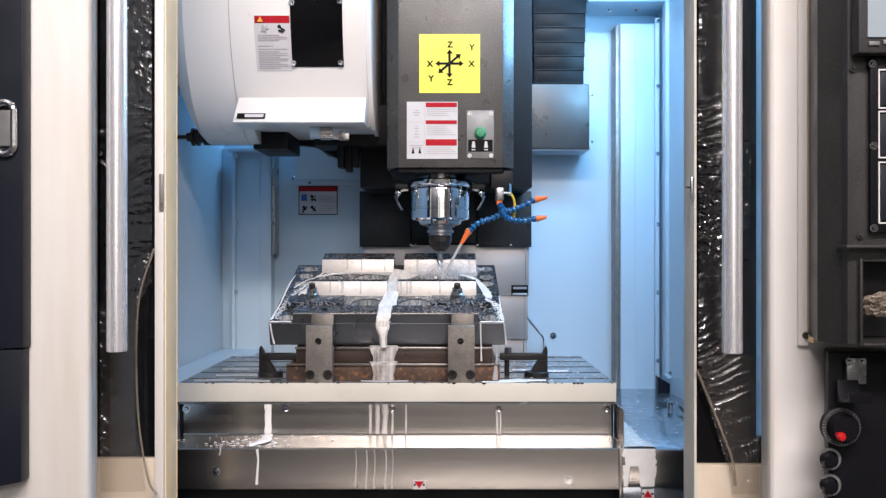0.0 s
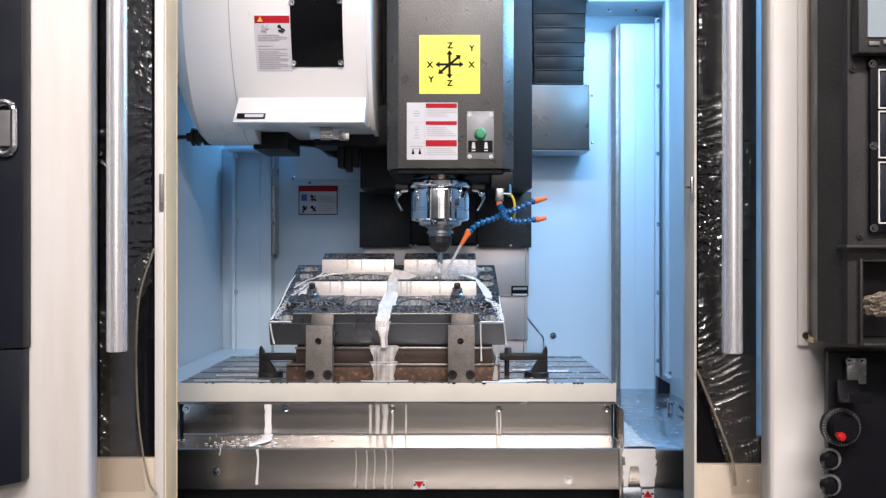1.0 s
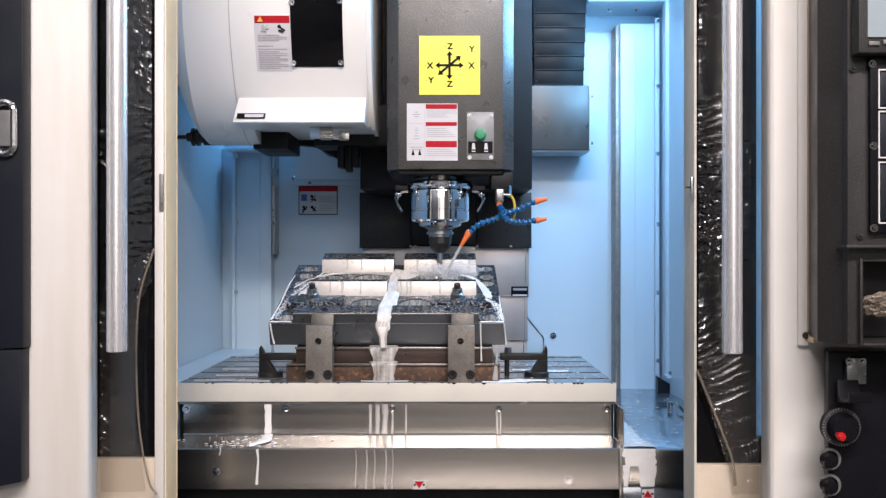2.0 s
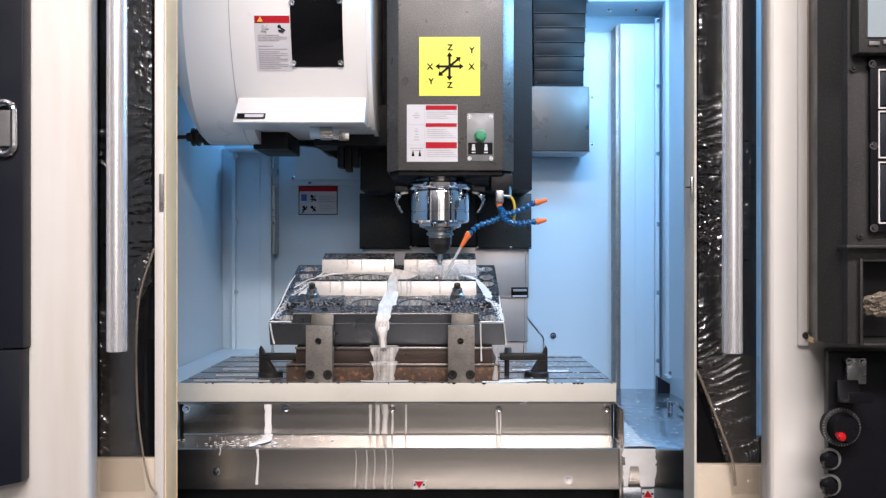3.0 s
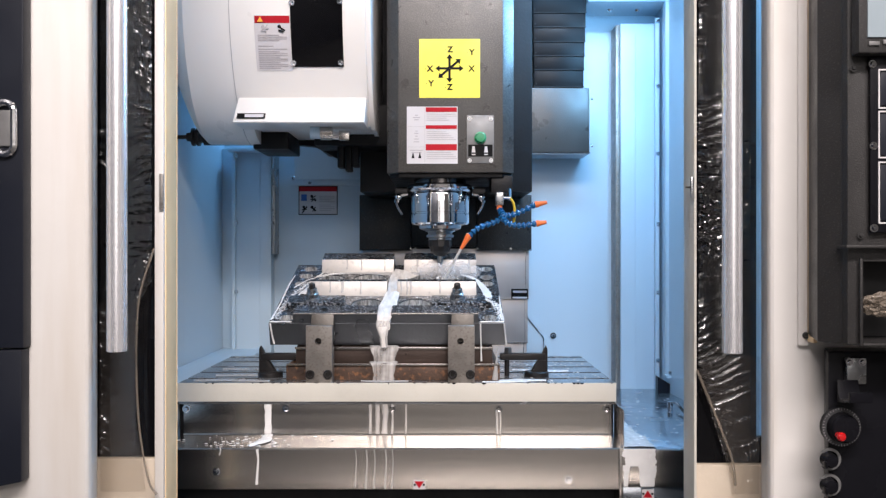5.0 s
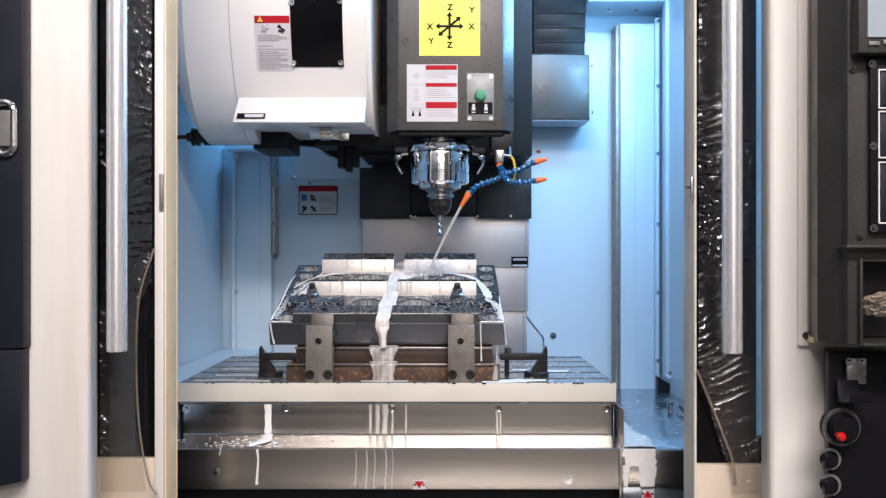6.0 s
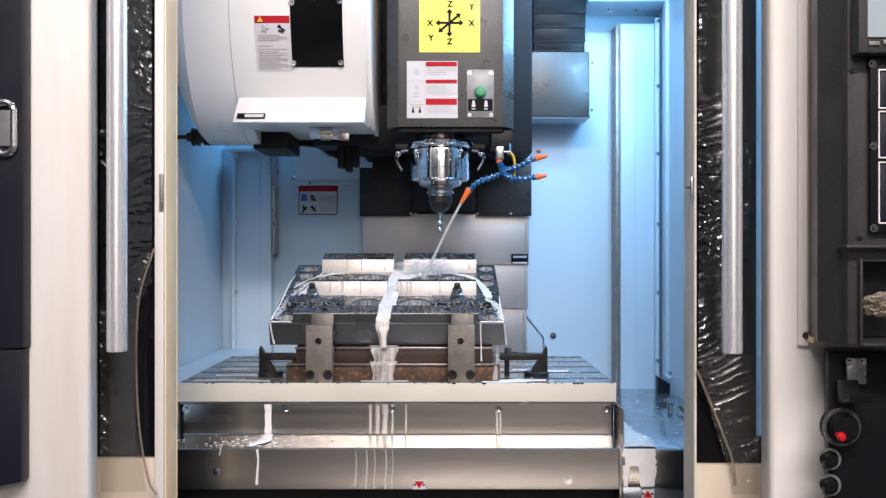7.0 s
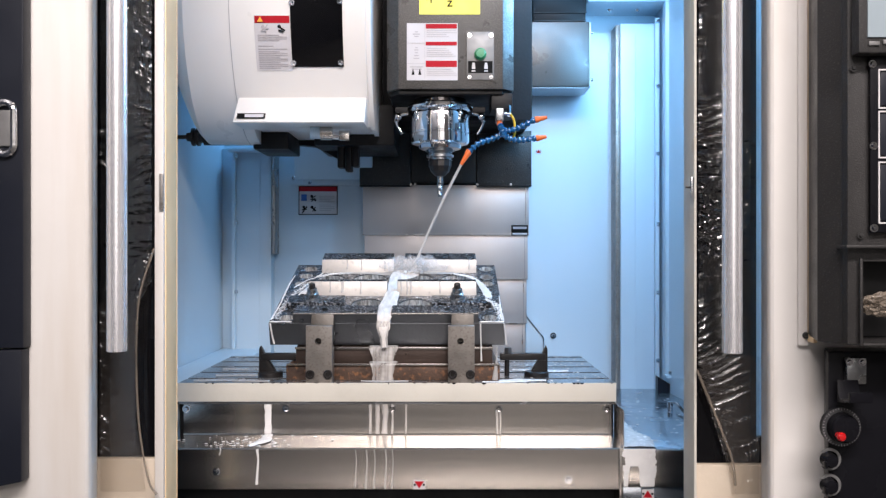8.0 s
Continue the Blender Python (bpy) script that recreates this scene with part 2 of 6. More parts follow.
def prism(bm, outline, a, b, axis="X", bevel=0.0):
    """An outline pushed along an axis from a to b; outline in the two other axes, in order."""
    put = {"X": lambda p, h: (h, p[0], p[1]), "Y": lambda p, h: (p[0], h, p[1]), "Z": lambda p, h: (p[0], p[1], h)}[axis]
    lo = [bm.verts.new(put(p, a)) for p in outline]
    hi = [bm.verts.new(put(p, b)) for p in outline]
    faces = [bm.faces.new(lo), bm.faces.new(hi)]
    for i in range(len(lo)):
        j = (i + 1) % len(lo)
        faces.append(bm.faces.new((lo[i], lo[j], hi[j], hi[i])))
    bmesh.ops.recalc_face_normals(bm, faces=faces)
    if bevel:
        bmesh.ops.bevel(bm, geom=list({e for f in faces for e in f.edges}), offset=bevel, segments=2, affect="EDGES", profile=0.6)
    return bm


def tube(bm, points, r, seg=10):
    """A bent round bar along points."""
    pts = [Vector(p) for p in points]
    rings = []
    for i, p in enumerate(pts):
        d = (pts[min(i + 1, len(pts) - 1)] - pts[max(i - 1, 0)]).normalized()
        q = d.to_track_quat("Z", "Y")
        rings.append([bm.verts.new(p + q @ Vector((r * math.cos(2 * math.pi * k / seg), r * math.sin(2 * math.pi * k / seg), 0))) for k in range(seg)])
    for a, b in zip(rings, rings[1:]):
        for k in range(seg):
            bm.faces.new((a[k], a[(k + 1) % seg], b[(k + 1) % seg], b[k]))
    bm.faces.new(rings[0])
    bm.faces.new(rings[-1])
    bmesh.ops.recalc_face_normals(bm, faces=bm.faces)
    return bm


def spline(points, n=24):
    """Points on a smooth curve through the given ones."""
    p = [Vector(q) for q in points]
    p = [2 * p[0] - p[1], *p, 2 * p[-1] - p[-2]]
    out = []
    for i in range(n + 1):
        s = i / n * (len(p) - 3)
        k = min(int(s), len(p) - 4)
        t = s - k
        a, b, c, d = p[k:k + 4]
        out.append(0.5 * (2 * b + (c - a) * t + (2 * a - 5 * b + 4 * c - d) * t * t + (3 * b - a - 3 * c + d) * t ** 3))
    return out


def mesh_of(name, bm, mat, origin=(0, 0, 0), angle=24):
    bmesh.ops.translate(bm, verts=bm.verts, vec=-Vector(origin))
    me = bpy.data.meshes.new(name)
    bm.to_mesh(me)
    bm.free()
    me.materials.append(mat)
    me.polygons.foreach_set("use_smooth", [True] * len(me.polygons))
    me.set_sharp_from_angle(angle=radians(angle))
    return me


def carve(bm, cutters):
    """The mesh with the cutters taken out of it."""
    a, b = bpy.data.meshes.new("body"), bpy.data.meshes.new("cut")
    bm.to_mesh(a)
    cutters.to_mesh(b)
    bm.free(), cutters.free()
    oa, ob = new("body", a), new("cut", b)
    mod = oa.modifiers.new("cut", "BOOLEAN")
    mod.object, mod.operation, mod.solver = ob, "DIFFERENCE", "EXACT"
    bpy.context.view_layer.update()
    me = bpy.data.meshes.new_from_object(oa.evaluated_get(bpy.context.evaluated_depsgraph_get()))
    out = nb()
    out.from_mesh(me)
    bpy.data.objects.remove(oa), bpy.data.objects.remove(ob)
    return out


def thing(name, at, label, category, group="", kind=""):
    ob = new(name)
    ob.empty_display_size = 0.05
    ob.location = at
    ORIGIN[ob] = Vector(at)
    return tagged(ob, label, category, group, kind)


def part(name, bm, mat, parent, label="", origin=None):
    """One mesh under a thing or a part; bm is in world metres."""
    o = ORIGIN[parent] if origin is None else Vector(origin)
    ob = new(name, mesh_of(name, bm, mat, o))
    ob.parent = parent
    ob.location = o - ORIGIN[parent]
    ORIGIN[ob] = o
    return tagged(ob, label)


def single(name, bm, mat, label, category, kind="", at=(0, 0, 0), group=""):
    """A thing that is one mesh."""
    ob = new(name, mesh_of(name, bm, mat, at))
    ob.location = at
    ORIGIN[ob] = Vector(at)
    return tagged(ob, label, category, group, kind)


def nb():
    return bmesh.new()


def letters(name, text, size, at, mat, parent):
    cu = bpy.data.curves.new(name, "FONT")
    cu.offset = 0.0007
    cu.body, cu.size, cu.extrude, cu.align_x, cu.align_y = text, size, 0.0004, "CENTER", "CENTER"
    tmp = bpy.data.objects.new(name, cu)
    scene.collection.objects.link(tmp)
    bpy.context.view_layer.update()
    me = bpy.data.meshes.new_from_object(tmp.evaluated_get(bpy.context.evaluated_depsgraph_get()))
    bpy.data.objects.remove(tmp)
    bm = nb()
    bm.from_mesh(me)
    bmesh.ops.transform(bm, matrix=Matrix.Translation(at) @ pose(0, 0, 0, 90), verts=bm.verts)
    return part(name, bm, mat, parent)


def cap_screw(bm, x, y, z, r=0.008):
    """A cap screw head on a face that looks to -y."""
    rod(bm, (x, y, z), (x, y - r * 0.9, z), r, r * 0.9, 16)
    rod(bm, (x, y - r * 0.9, z), (x, y - r * 1.0, z), r * 0.55, r * 0.5, 6)
    return bm


def dome_screw(bm, x, y, z, r=0.006):
    rod(bm, (x, y, z), (x, y - r * 0.25, z), r * 1.5, r * 1.5, 16)
    rod(bm, (x, y - r * 0.25, z), (x, y - r * 0.9, z), r, r * 0.6, 12)
    return bm


def ribbon(bm, path, widths, normal, thick=0.0025, rag=0.25, seed=1):
    """A sheet of liquid along a path, lying off a surface with the given normal, ragged at the edges, thickest in the middle."""
    n = Vector(normal).normalized()
    pts = spline(path, 12 * (len(path) - 1))
    rows = []
    cols = 12
    for i, p in enumerate(pts):
        s = i / (len(pts) - 1) * (len(widths) - 1)
        k = min(int(s), len(widths) - 2)
        w = widths[k] + (widths[k + 1] - widths[k]) * (s - k)
        d = (pts[min(i + 1, len(pts) - 1)] - pts[max(i - 1, 0)])
        side = d.cross(n).normalized()
        row = []
        for j in range(cols + 1):
            u = j / cols * 2 - 1
            ragged = 1 + rag * (0.7 * noise.noise(Vector((i * 0.13, (1 if u > 0 else -1) * 3.0 + seed * 7.3, seed))) + 0.35 * noise.noise(Vector((i * 0.35, (1 if u > 0 else -1) * 5.0 + seed * 2.1, seed))))
            h = thick * (1 - u ** 4) * (0.6 + 0.9 * abs(noise.noise(Vector((i * 0.12, j * 1.3, seed * 3.1)))))
            row.append(bm.verts.new(p + side * (w / 2 * u * ragged) + n * (h + 0.0006)))
        rows.append(row)
    for a, b in zip(rows, rows[1:]):
        for j in range(cols):
            bm.faces.new((a[j], a[j + 1], b[j + 1], b[j]))
    return bm


def drops(bm, centre, spread, count, rmin, rmax, seed):
    rnd = random.Random(seed)
    for _ in range(count):
        p = Vector([c + rnd.gauss(0, s) for c, s in zip(centre, spread)])
        bmesh.ops.create_icosphere(bm, subdivisions=1, radius=rnd.uniform(rmin, rmax), matrix=Matrix.Translation(p))
    return bm


def pictogram(x, z, y, r, seed):
    """A small printed sign: a disc and a few strokes."""
    bm = nb()
    rnd = random.Random(seed)
    rod(bm, (x - r * 0.3, y, z + r * 0.4), (x - r * 0.3, y - 0.0006, z + r * 0.4), r * 0.38, None, 14)
    for _ in range(4):
        a = rnd.uniform(-1.0, 1.0)
        d, n = Vector((math.cos(a), math.sin(a))) * r * rnd.uniform(0.5, 0.95), Vector((-math.sin(a), math.cos(a))) * r * 0.13
        o = Vector((x + rnd.uniform(-0.3, 0.3) * r, z + rnd.uniform(-0.6, 0.3) * r))
        prism(bm, [tuple(p) for p in (o - d + n, o + d + n, o + d - n, o - d - n)], y - 0.0006 - rnd.uniform(0, 0.0003), y, "Y")
    return bm

# ---- hall around the machine ----
def hall():
    single("floor", box(nb(), -1.05, 5, -4, 6, -0.1, 0.0), HALL_FLOOR, "grey epoxy workshop floor under the machine", "floor", "structure")
    single("ceiling", box(nb(), -1.05, 5, -4, 6, 4.2, 4.3), HALL_WALL, "plain light workshop ceiling", "ceiling", "structure")
    bm = nb()
    panes = ((-0.88, -0.52), (-0.25, 1.85))
    for a, b in ((-0.95, -0.88), (-0.52, -0.25), (1.85, 5)):
        box(bm, a, b, -4.1, -4, 0, 4.2)
    for i, (a, b) in enumerate(panes):
        box(bm, a, b, -4.1, -4, 0, 0.9)
        box(bm, a, b, -4.1, -4, 3.1, 4.2)
    single("wall_south", bm, HALL_WHITE, "white painted workshop wall with two windows", "wall", "structure")
    for i, (a, b) in enumerate(panes):
        w = single("window_%d" % (i + 1), box(nb(), a, b, -4.08, -4.07, 0.9, 3.1), DAYLIGHT, "frosted workshop window with daylight behind it", "window", "structure")
        for z in (0.93, 2.0, 3.07):
            part("window_frame", box(nb(), a, b, -4.06, -4.0, z - 0.03, z + 0.03, 0.004), HALL_WHITE, w)
        for x in (a + 0.03, b - 0.03):
            part("window_frame", box(nb(), x - 0.03, x + 0.03, -4.065, -4.005, 0.9, 3.1, 0.004), HALL_WHITE, w)
    # west wall is made up: set close and dark to darken apron reflections
    for name, b in (("wall_north", (-0.95, 5, 6, 6.1, 0, 4.2)),
                    ("reflection_wall_west", (-1.05, -0.95, -4, 6, 0, 4.2)), ("wall_east", (5, 5.1, -4, 6, 0, 4.2))):
        single(name, box(nb(), *b), {"reflection_wall_west": HALL_DARK}.get(name, HALL_WALL), "plain painted wall added out of view to close the hall", "wall", "structure")
    for x, y, w in ((0.42, -0.7, 1.28), (0.4, -3.2, 1.1)):
        lamp = thing("hall_lamp", (x, y, 3.5), "long white hanging workshop lamp", "lamp", "hall lamps")
        part("housing", box(nb(), x - w - 0.05, x + w + 0.05, y - 0.27 - 0.3 * (y < -2), y + 0.27 + 0.3 * (y < -2), 3.46, 3.56, 0.01), WHITE, lamp)
        for dx in (-0.8, 0.8):
            part("hanger", rod(nb(), (x + dx, y, 3.55), (x + dx, y, 4.21), 0.008), STEEL, lamp)


hall()


# ---- enclosure of the machine ----
def enclosure():
    wall = tagged(new("wall_back", mesh_of("wall_back", box(nb(), -0.80, 0.80, 2.98, 3.02, 0.2, 2.5), WALL)), "pale blue-grey painted sheet metal back wall", "wall", "", "structure")
    ORIGIN[wall] = Vector((0, 0, 0))
    left = single("wall_left", box(nb(), -0.82, -0.765, 1.70, 2.978, 0.2, 2.5), WALL, "pale blue-grey sheet metal side wall", "wall", "structure")
    right = single("wall_right", box(nb(), 0.744, 0.80, 1.70, 2.978, 0.2, 2.5), WALL, "pale blue sheet metal side wall lit by the work lamp", "wall", "structure")
    single("ceiling_machine", box(nb(), -0.80, 0.80, 1.70, 3.02, 2.5, 2.53), WALL, "sheet metal roof of the machine enclosure", "ceiling", "structure")
    # corner posts folded from sheet
    bm = nb()
    prism(bm, [(0.6046, 2.9), (0.724, 2.9), (0.743, 2.93), (0.743, 2.979), (0.6046, 2.979)], 0.3, 2.0283, "Z", 0.003)
    post = single("corner_panel", bm, WALL, "folded pale blue corner panel with screws", "panel", "structure")
    part("edge_strip", box(nb(), 0.5892, 0.6027, 2.9, 2.979, 0.3, 2.0225, 0.001), BAR_STEEL, post, "grey-brown sealing strip")
    part("edge_strip", box(nb(), 0.719, 0.7324, 2.88, 2.9, 0.3, 2.0422, 0.001), WALL, post)
    part("crease", box(nb(), 0.6543, 0.6571, 2.8975, 2.902, 0.3, 1.9937), WALL, post)
    for pz in (2.0307, 1.8108, 1.5832, 1.3441, 1.1127, 0.8833):
        part("screw", dome_screw(nb(), 0.7286, 2.88, pz, 0.005), CHROME, post)
    # side panel on the right wall
    side = single("side_panel", box(nb(), 0.7317, 0.80, 2.80, 2.84, 0.838, 2.45, 0.004), WALL, "raised pale blue wall panel with a bottom flange", "panel", "structure")
    part("flange", box(nb(), 0.7273, 0.742, 2.765, 2.80, 0.8391, 0.8484, 0.001), WALL, side)
    for px in (0.7412, 0.7799):
        part("screw", rod(nb(), (px, 2.775, 0.8517), (px, 2.775, 0.8609), 0.005), STEEL, side)
    bm = nb()
    prism(bm, [(0.7041, 0.8424), (0.8164, 0.7713), (0.8164, 0.6), (0.7041, 0.6)], 2.79, 2.82, "Y")
    single("corner_gusset", bm, NAVY, "dark sloping gusset plate over the tray", "gusset", "structure")
    # left corner
    bm = nb()
    prism(bm, [(-0.5894, 2.92), (-0.7096, 2.92), (-0.764, 2.945), (-0.764, 2.979), (-0.5894, 2.979)], 0.8974, 1.6071, "Z", 0.003)
    post = single("corner_panel_left", bm, WALL, "folded grey-blue corner panel with screws", "panel", "structure")
    part("edge_strip", box(nb(), -0.7202, -0.7086, 2.9, 2.92, 0.8961, 1.5931, 0.001), WALL, post)
    part("edge_strip", box(nb(), -0.5835, -0.5738, 2.9, 2.979, 1.2427, 1.5931, 0.001), STEEL, post, "bare steel strip")
    part("top_cap", box(nb(), -0.728, -0.5755, 2.87, 2.979, 1.5897, 1.603, 0.002), WALL, post)
    for pz in (1.5758, 1.3486, 1.1137):
        part("screw", dome_screw(nb(), -0.7048, 2.9, pz, 0.005), CHROME, post)
    part("crease", box(nb(), -0.6317, -0.6278, 2.917, 2.921, 0.8974, 1.5916), WALL, post)
    # box duct on the back wall
    bm = nb()
    prism(bm, [(2.979, 1.5073), (2.90, 1.4969), (2.86, 1.5999), (2.86, 1.8696), (2.979, 1.8696)], -0.5045, -0.2388, "X", 0.003)
    duct = single("wall_duct", bm, WALL, "sheet metal duct boxed out of the back wall", "duct", "structure")
    part("flange", box(nb(), -0.5305, -0.2603, 2.96, 2.979, 1.4828, 1.5026, 0.001), WALL, duct)
    part("screw", dome_screw(nb(), -0.5189, 2.96, 1.5076, 0.005), CHROME, duct)
    part("screw", dome_screw(nb(), -0.4639, 2.96, 1.4919, 0.004), CHROME, duct)
    # roof beam with lamp bracket
    beam = single("roof_beam", box(nb(), 0.4767, 0.743, 2.80, 2.979, 2.075, 2.1915, 0.004), WALL, "pale blue sheet metal beam under the roof", "beam", "structure")
    for px in (0.5689, 0.6619):
        part("screw", rod(nb(), (px, 2.9, 2.075), (px, 2.9, 2.069), 0.010, 0.007, 12), CHROME, beam)
    # ledge left of the table and trays
    single("left_ledge", box(nb(), -0.764, -0.61, 1.72, 2.978, 0.86, 0.918, 0.003), WALL, "sheet metal ledge beside the table", "ledge", "structure")
    bm = nb()
    prism(bm, [(1.85, 0.826), (2.899, 0.784), (2.899, 0.60), (1.85, 0.60)], 0.3882, 0.743, "X", 0.003)
    tray = single("coolant_tray", bm, STAIN_TRAY, "wet stainless coolant tray beside the table", "tray", "structure")
    part("seam", box(nb(), 0.3822, 0.3908, 1.843, 2.2, 0.60, 0.8295, 0.001), STAINLESS, tray)
    single("tray_front", box(nb(), 0.3873, 0.743, 1.842, 1.8485, 0.744, 0.8249, 0.001), STAINLESS, "stainless front of the coolant tray", "panel", "structure")
    # black sheet added below the covers; its colour stands in for shade
    single("bed_shadow_panel", box(nb(), -0.743, 0.743, 1.90, 1.92, 0.2, 0.7238), BLACK_HOLE, "black sheet standing in for the shade under the covers", "panel", "structure")
    single("door_sill", box(nb(), -0.9, 0.9, 1.60, 1.70, 0.2, 0.70, 0.004), STAINLESS, "stainless door sill below the opening", "sill", "structure")
    for at, h in (((0.46, 2.05, 2.37), (0.27, 0.06, 0.016)), ((0.724, 2.28, 1.86), (0.018, 0.045, 0.30)), ((-0.45, 2.86, 2.22), (0.19, 0.05, 0.016))):
        lamp = thing("work_lamp", at, "slim LED work lamp fixed inside the enclosure", "lamp", "work lamps")
        part("lamp_housing", box(nb(), at[0] - h[0], at[0] + h[0], at[1] - h[1], at[1] + h[1], at[2] - h[2], at[2] + h[2], 0.004), STEEL, lamp)
        part("lamp_bracket", box(nb(), at[0] - 0.015, at[0] + 0.015, at[1] - 0.01, at[1] + 0.01, at[2], 2.502), STEEL, lamp)
    # valve cock on the tray
    v = thing("drain_cock", (0.647, 2.4, 0.806), "small brass drain cock on the tray", "valve")
    part("stem", rod(nb(), (0.6406, 2.4, 0.80), (0.6406, 2.4, 0.83), 0.008), CHROME, v)
    part("lever", tube(nb(), [(0.6359, 2.4, 0.826), (0.6511, 2.38, 0.830), (0.6523, 2.35, 0.826)], 0.003), STEEL, v)
    part("cable", tube(nb(), [(0.6669, 2.42, 0.82), (0.6537, 2.3, 0.817), (0.6442, 2.2, 0.815)], 0.004), RUBBER, v)


enclosure()


def front():
    # left fixed front and cabinet door
    bm = nb()
    prism(bm, [(-0.8376, 1.46), (-0.6146, 1.46), (-0.6099, 1.465), (-0.6092, 1.475), (-0.6334, 1.56), (-0.8376, 1.56)], 0.02, 2.45, "Z", 0.002)
    single("front_panel_left", bm, WHITE, "white powder-coated front panel of the machine", "panel", "structure")
    cab = thing("cabinet_door", (-0.7496, 1.45, 0.1), "navy-black cabinet door with recessed chrome pull", "door")
    part("upper_leaf", box(nb(), -0.8299, -0.7053, 1.43, 1.459, 1.0929, 2.4, 0.004), NAVY, cab)
    bm = nb()
    prism(bm, [(-0.8299, 1.0862), (-0.7082, 1.091), (-0.7082, 0.8678), (-0.8299, 0.8432)], 1.43, 1.459, "Y", 0.004)
    part("lower_leaf", bm, NAVY, cab)
    pull = part("pull_handle", stadium_ring(-0.7345, 1.424, 1.4627, 0.016, 0.0434, 0.006, 0.008), CHROME, cab, "chrome recessed pull")
    part("pull_cup", box(nb(), -0.7468, -0.7251, 1.4255, 1.4295, 1.4325, 1.4929, 0.0015), GREY_RING, pull)
    # right fixed front
    bm = nb()
    prism(bm, [(0.5832, 1.56), (0.5622, 1.475), (0.5632, 1.465), (0.5681, 1.46), (0.8299, 1.46), (0.8299, 1.56)], 0.02, 2.45, "Z", 0.002)
    single("front_panel_right", bm, WHITE, "white powder-coated front panel beside the controls", "panel", "structure")
    bm = nb()
    box(bm, 0.6067, 0.6261, 1.452, 1.4595, 1.0948, 2.4, 0.002)
    cover = single("panel_cover_strip", bm, WHITE, "narrow white cover strip with a black plug", "strip", "structure")
    part("plug", rod(nb(), (0.6191, 1.452, 1.1127), (0.6191, 1.446, 1.1127), 0.006, 0.005), RUBBER, cover)
    door(-1)
    door(1)


def stadium_ring(x, y, z, hw, hh, r, deep):
    bm = nb()
    n = 48
    pts = []
    for i in range(n):
        a = 2 * math.pi * i / n
        cz = (hh - hw) * (1 if math.sin(a) > 0 else -1)
        pts.append((x + hw * math.cos(a), y, z + cz + hw * math.sin(a)))
    rings = []
    for i, p in enumerate(pts):
        q = Vector(p)
        out = (q - Vector((x, y, z + (hh - hw) * (1 if q.z > z else -1)))).normalized()
        rings.append([bm.verts.new(q + out * r * math.cos(2 * math.pi * k / 8) + Vector((0, r * 0.7 * math.sin(2 * math.pi * k / 8), 0))) for k in range(8)])
    for i in range(n):
        a, b = rings[i], rings[(i + 1) % n]
        for k in range(8):
            bm.faces.new((a[k], a[(k + 1) % 8], b[(k + 1) % 8], b[k]))
    bmesh.ops.recalc_face_normals(bm, faces=bm.faces)
    return bm


def open_ring(x, y, z, r1, r0):
    """A flat ring plate with a gap towards -x."""
    arc = [radians(a) for a in range(-140, 141, 10)]
    bm = nb()
    prism(bm, [(x + r1 * math.cos(a), z + r1 * math.sin(a)) for a in arc] + [(x + r0 * math.cos(a), z + r0 * math.sin(a)) for a in reversed(arc)], y - 0.0022, y, "Y")
    return bm


def crinkled(z0, z1, y, seed, cut, wild):
    """A hanging sheet of film with short sharp creases; cut(z) gives its two edges, wild(x, z) how creased it is."""
    bm = nb()
    nx, nz = 46, 620
    grid = []
    for j in range(nz + 1):
        z = z0 + (z1 - z0) * j / nz
        a, b = cut(z)
        row = []
        for i in range(nx + 1):
            x = a + (b - a) * i / nx
            w = wild((x - a) / (b - a), z)
            bend = noise.noise(Vector((x * 9, z * 5, seed + 9)))
            crease = max(0.0, 1 - 5 * abs(noise.noise(Vector((x * 11 + bend, z * 52 + 2.5 * bend, seed))))) ** 2
            fine = max(0.0, 1 - 6 * abs(noise.noise(Vector((x * 24 + 3 * bend, z * 90 + 3 * bend, seed + 4))))) ** 2
            row.append(bm.verts.new((x, y + 0.003 * bend - w * (0.0042 * crease + 0.0018 * fine), z)))
        grid.append(row)
    for a, b in zip(grid, grid[1:]):
        for i in range(nx):
            bm.faces.new((a[i], a[i + 1], b[i + 1], b[i]))
    return bm


def bump_at(v, centre, reach):
    return max(0.0, 1 - abs(v - centre) / reach)


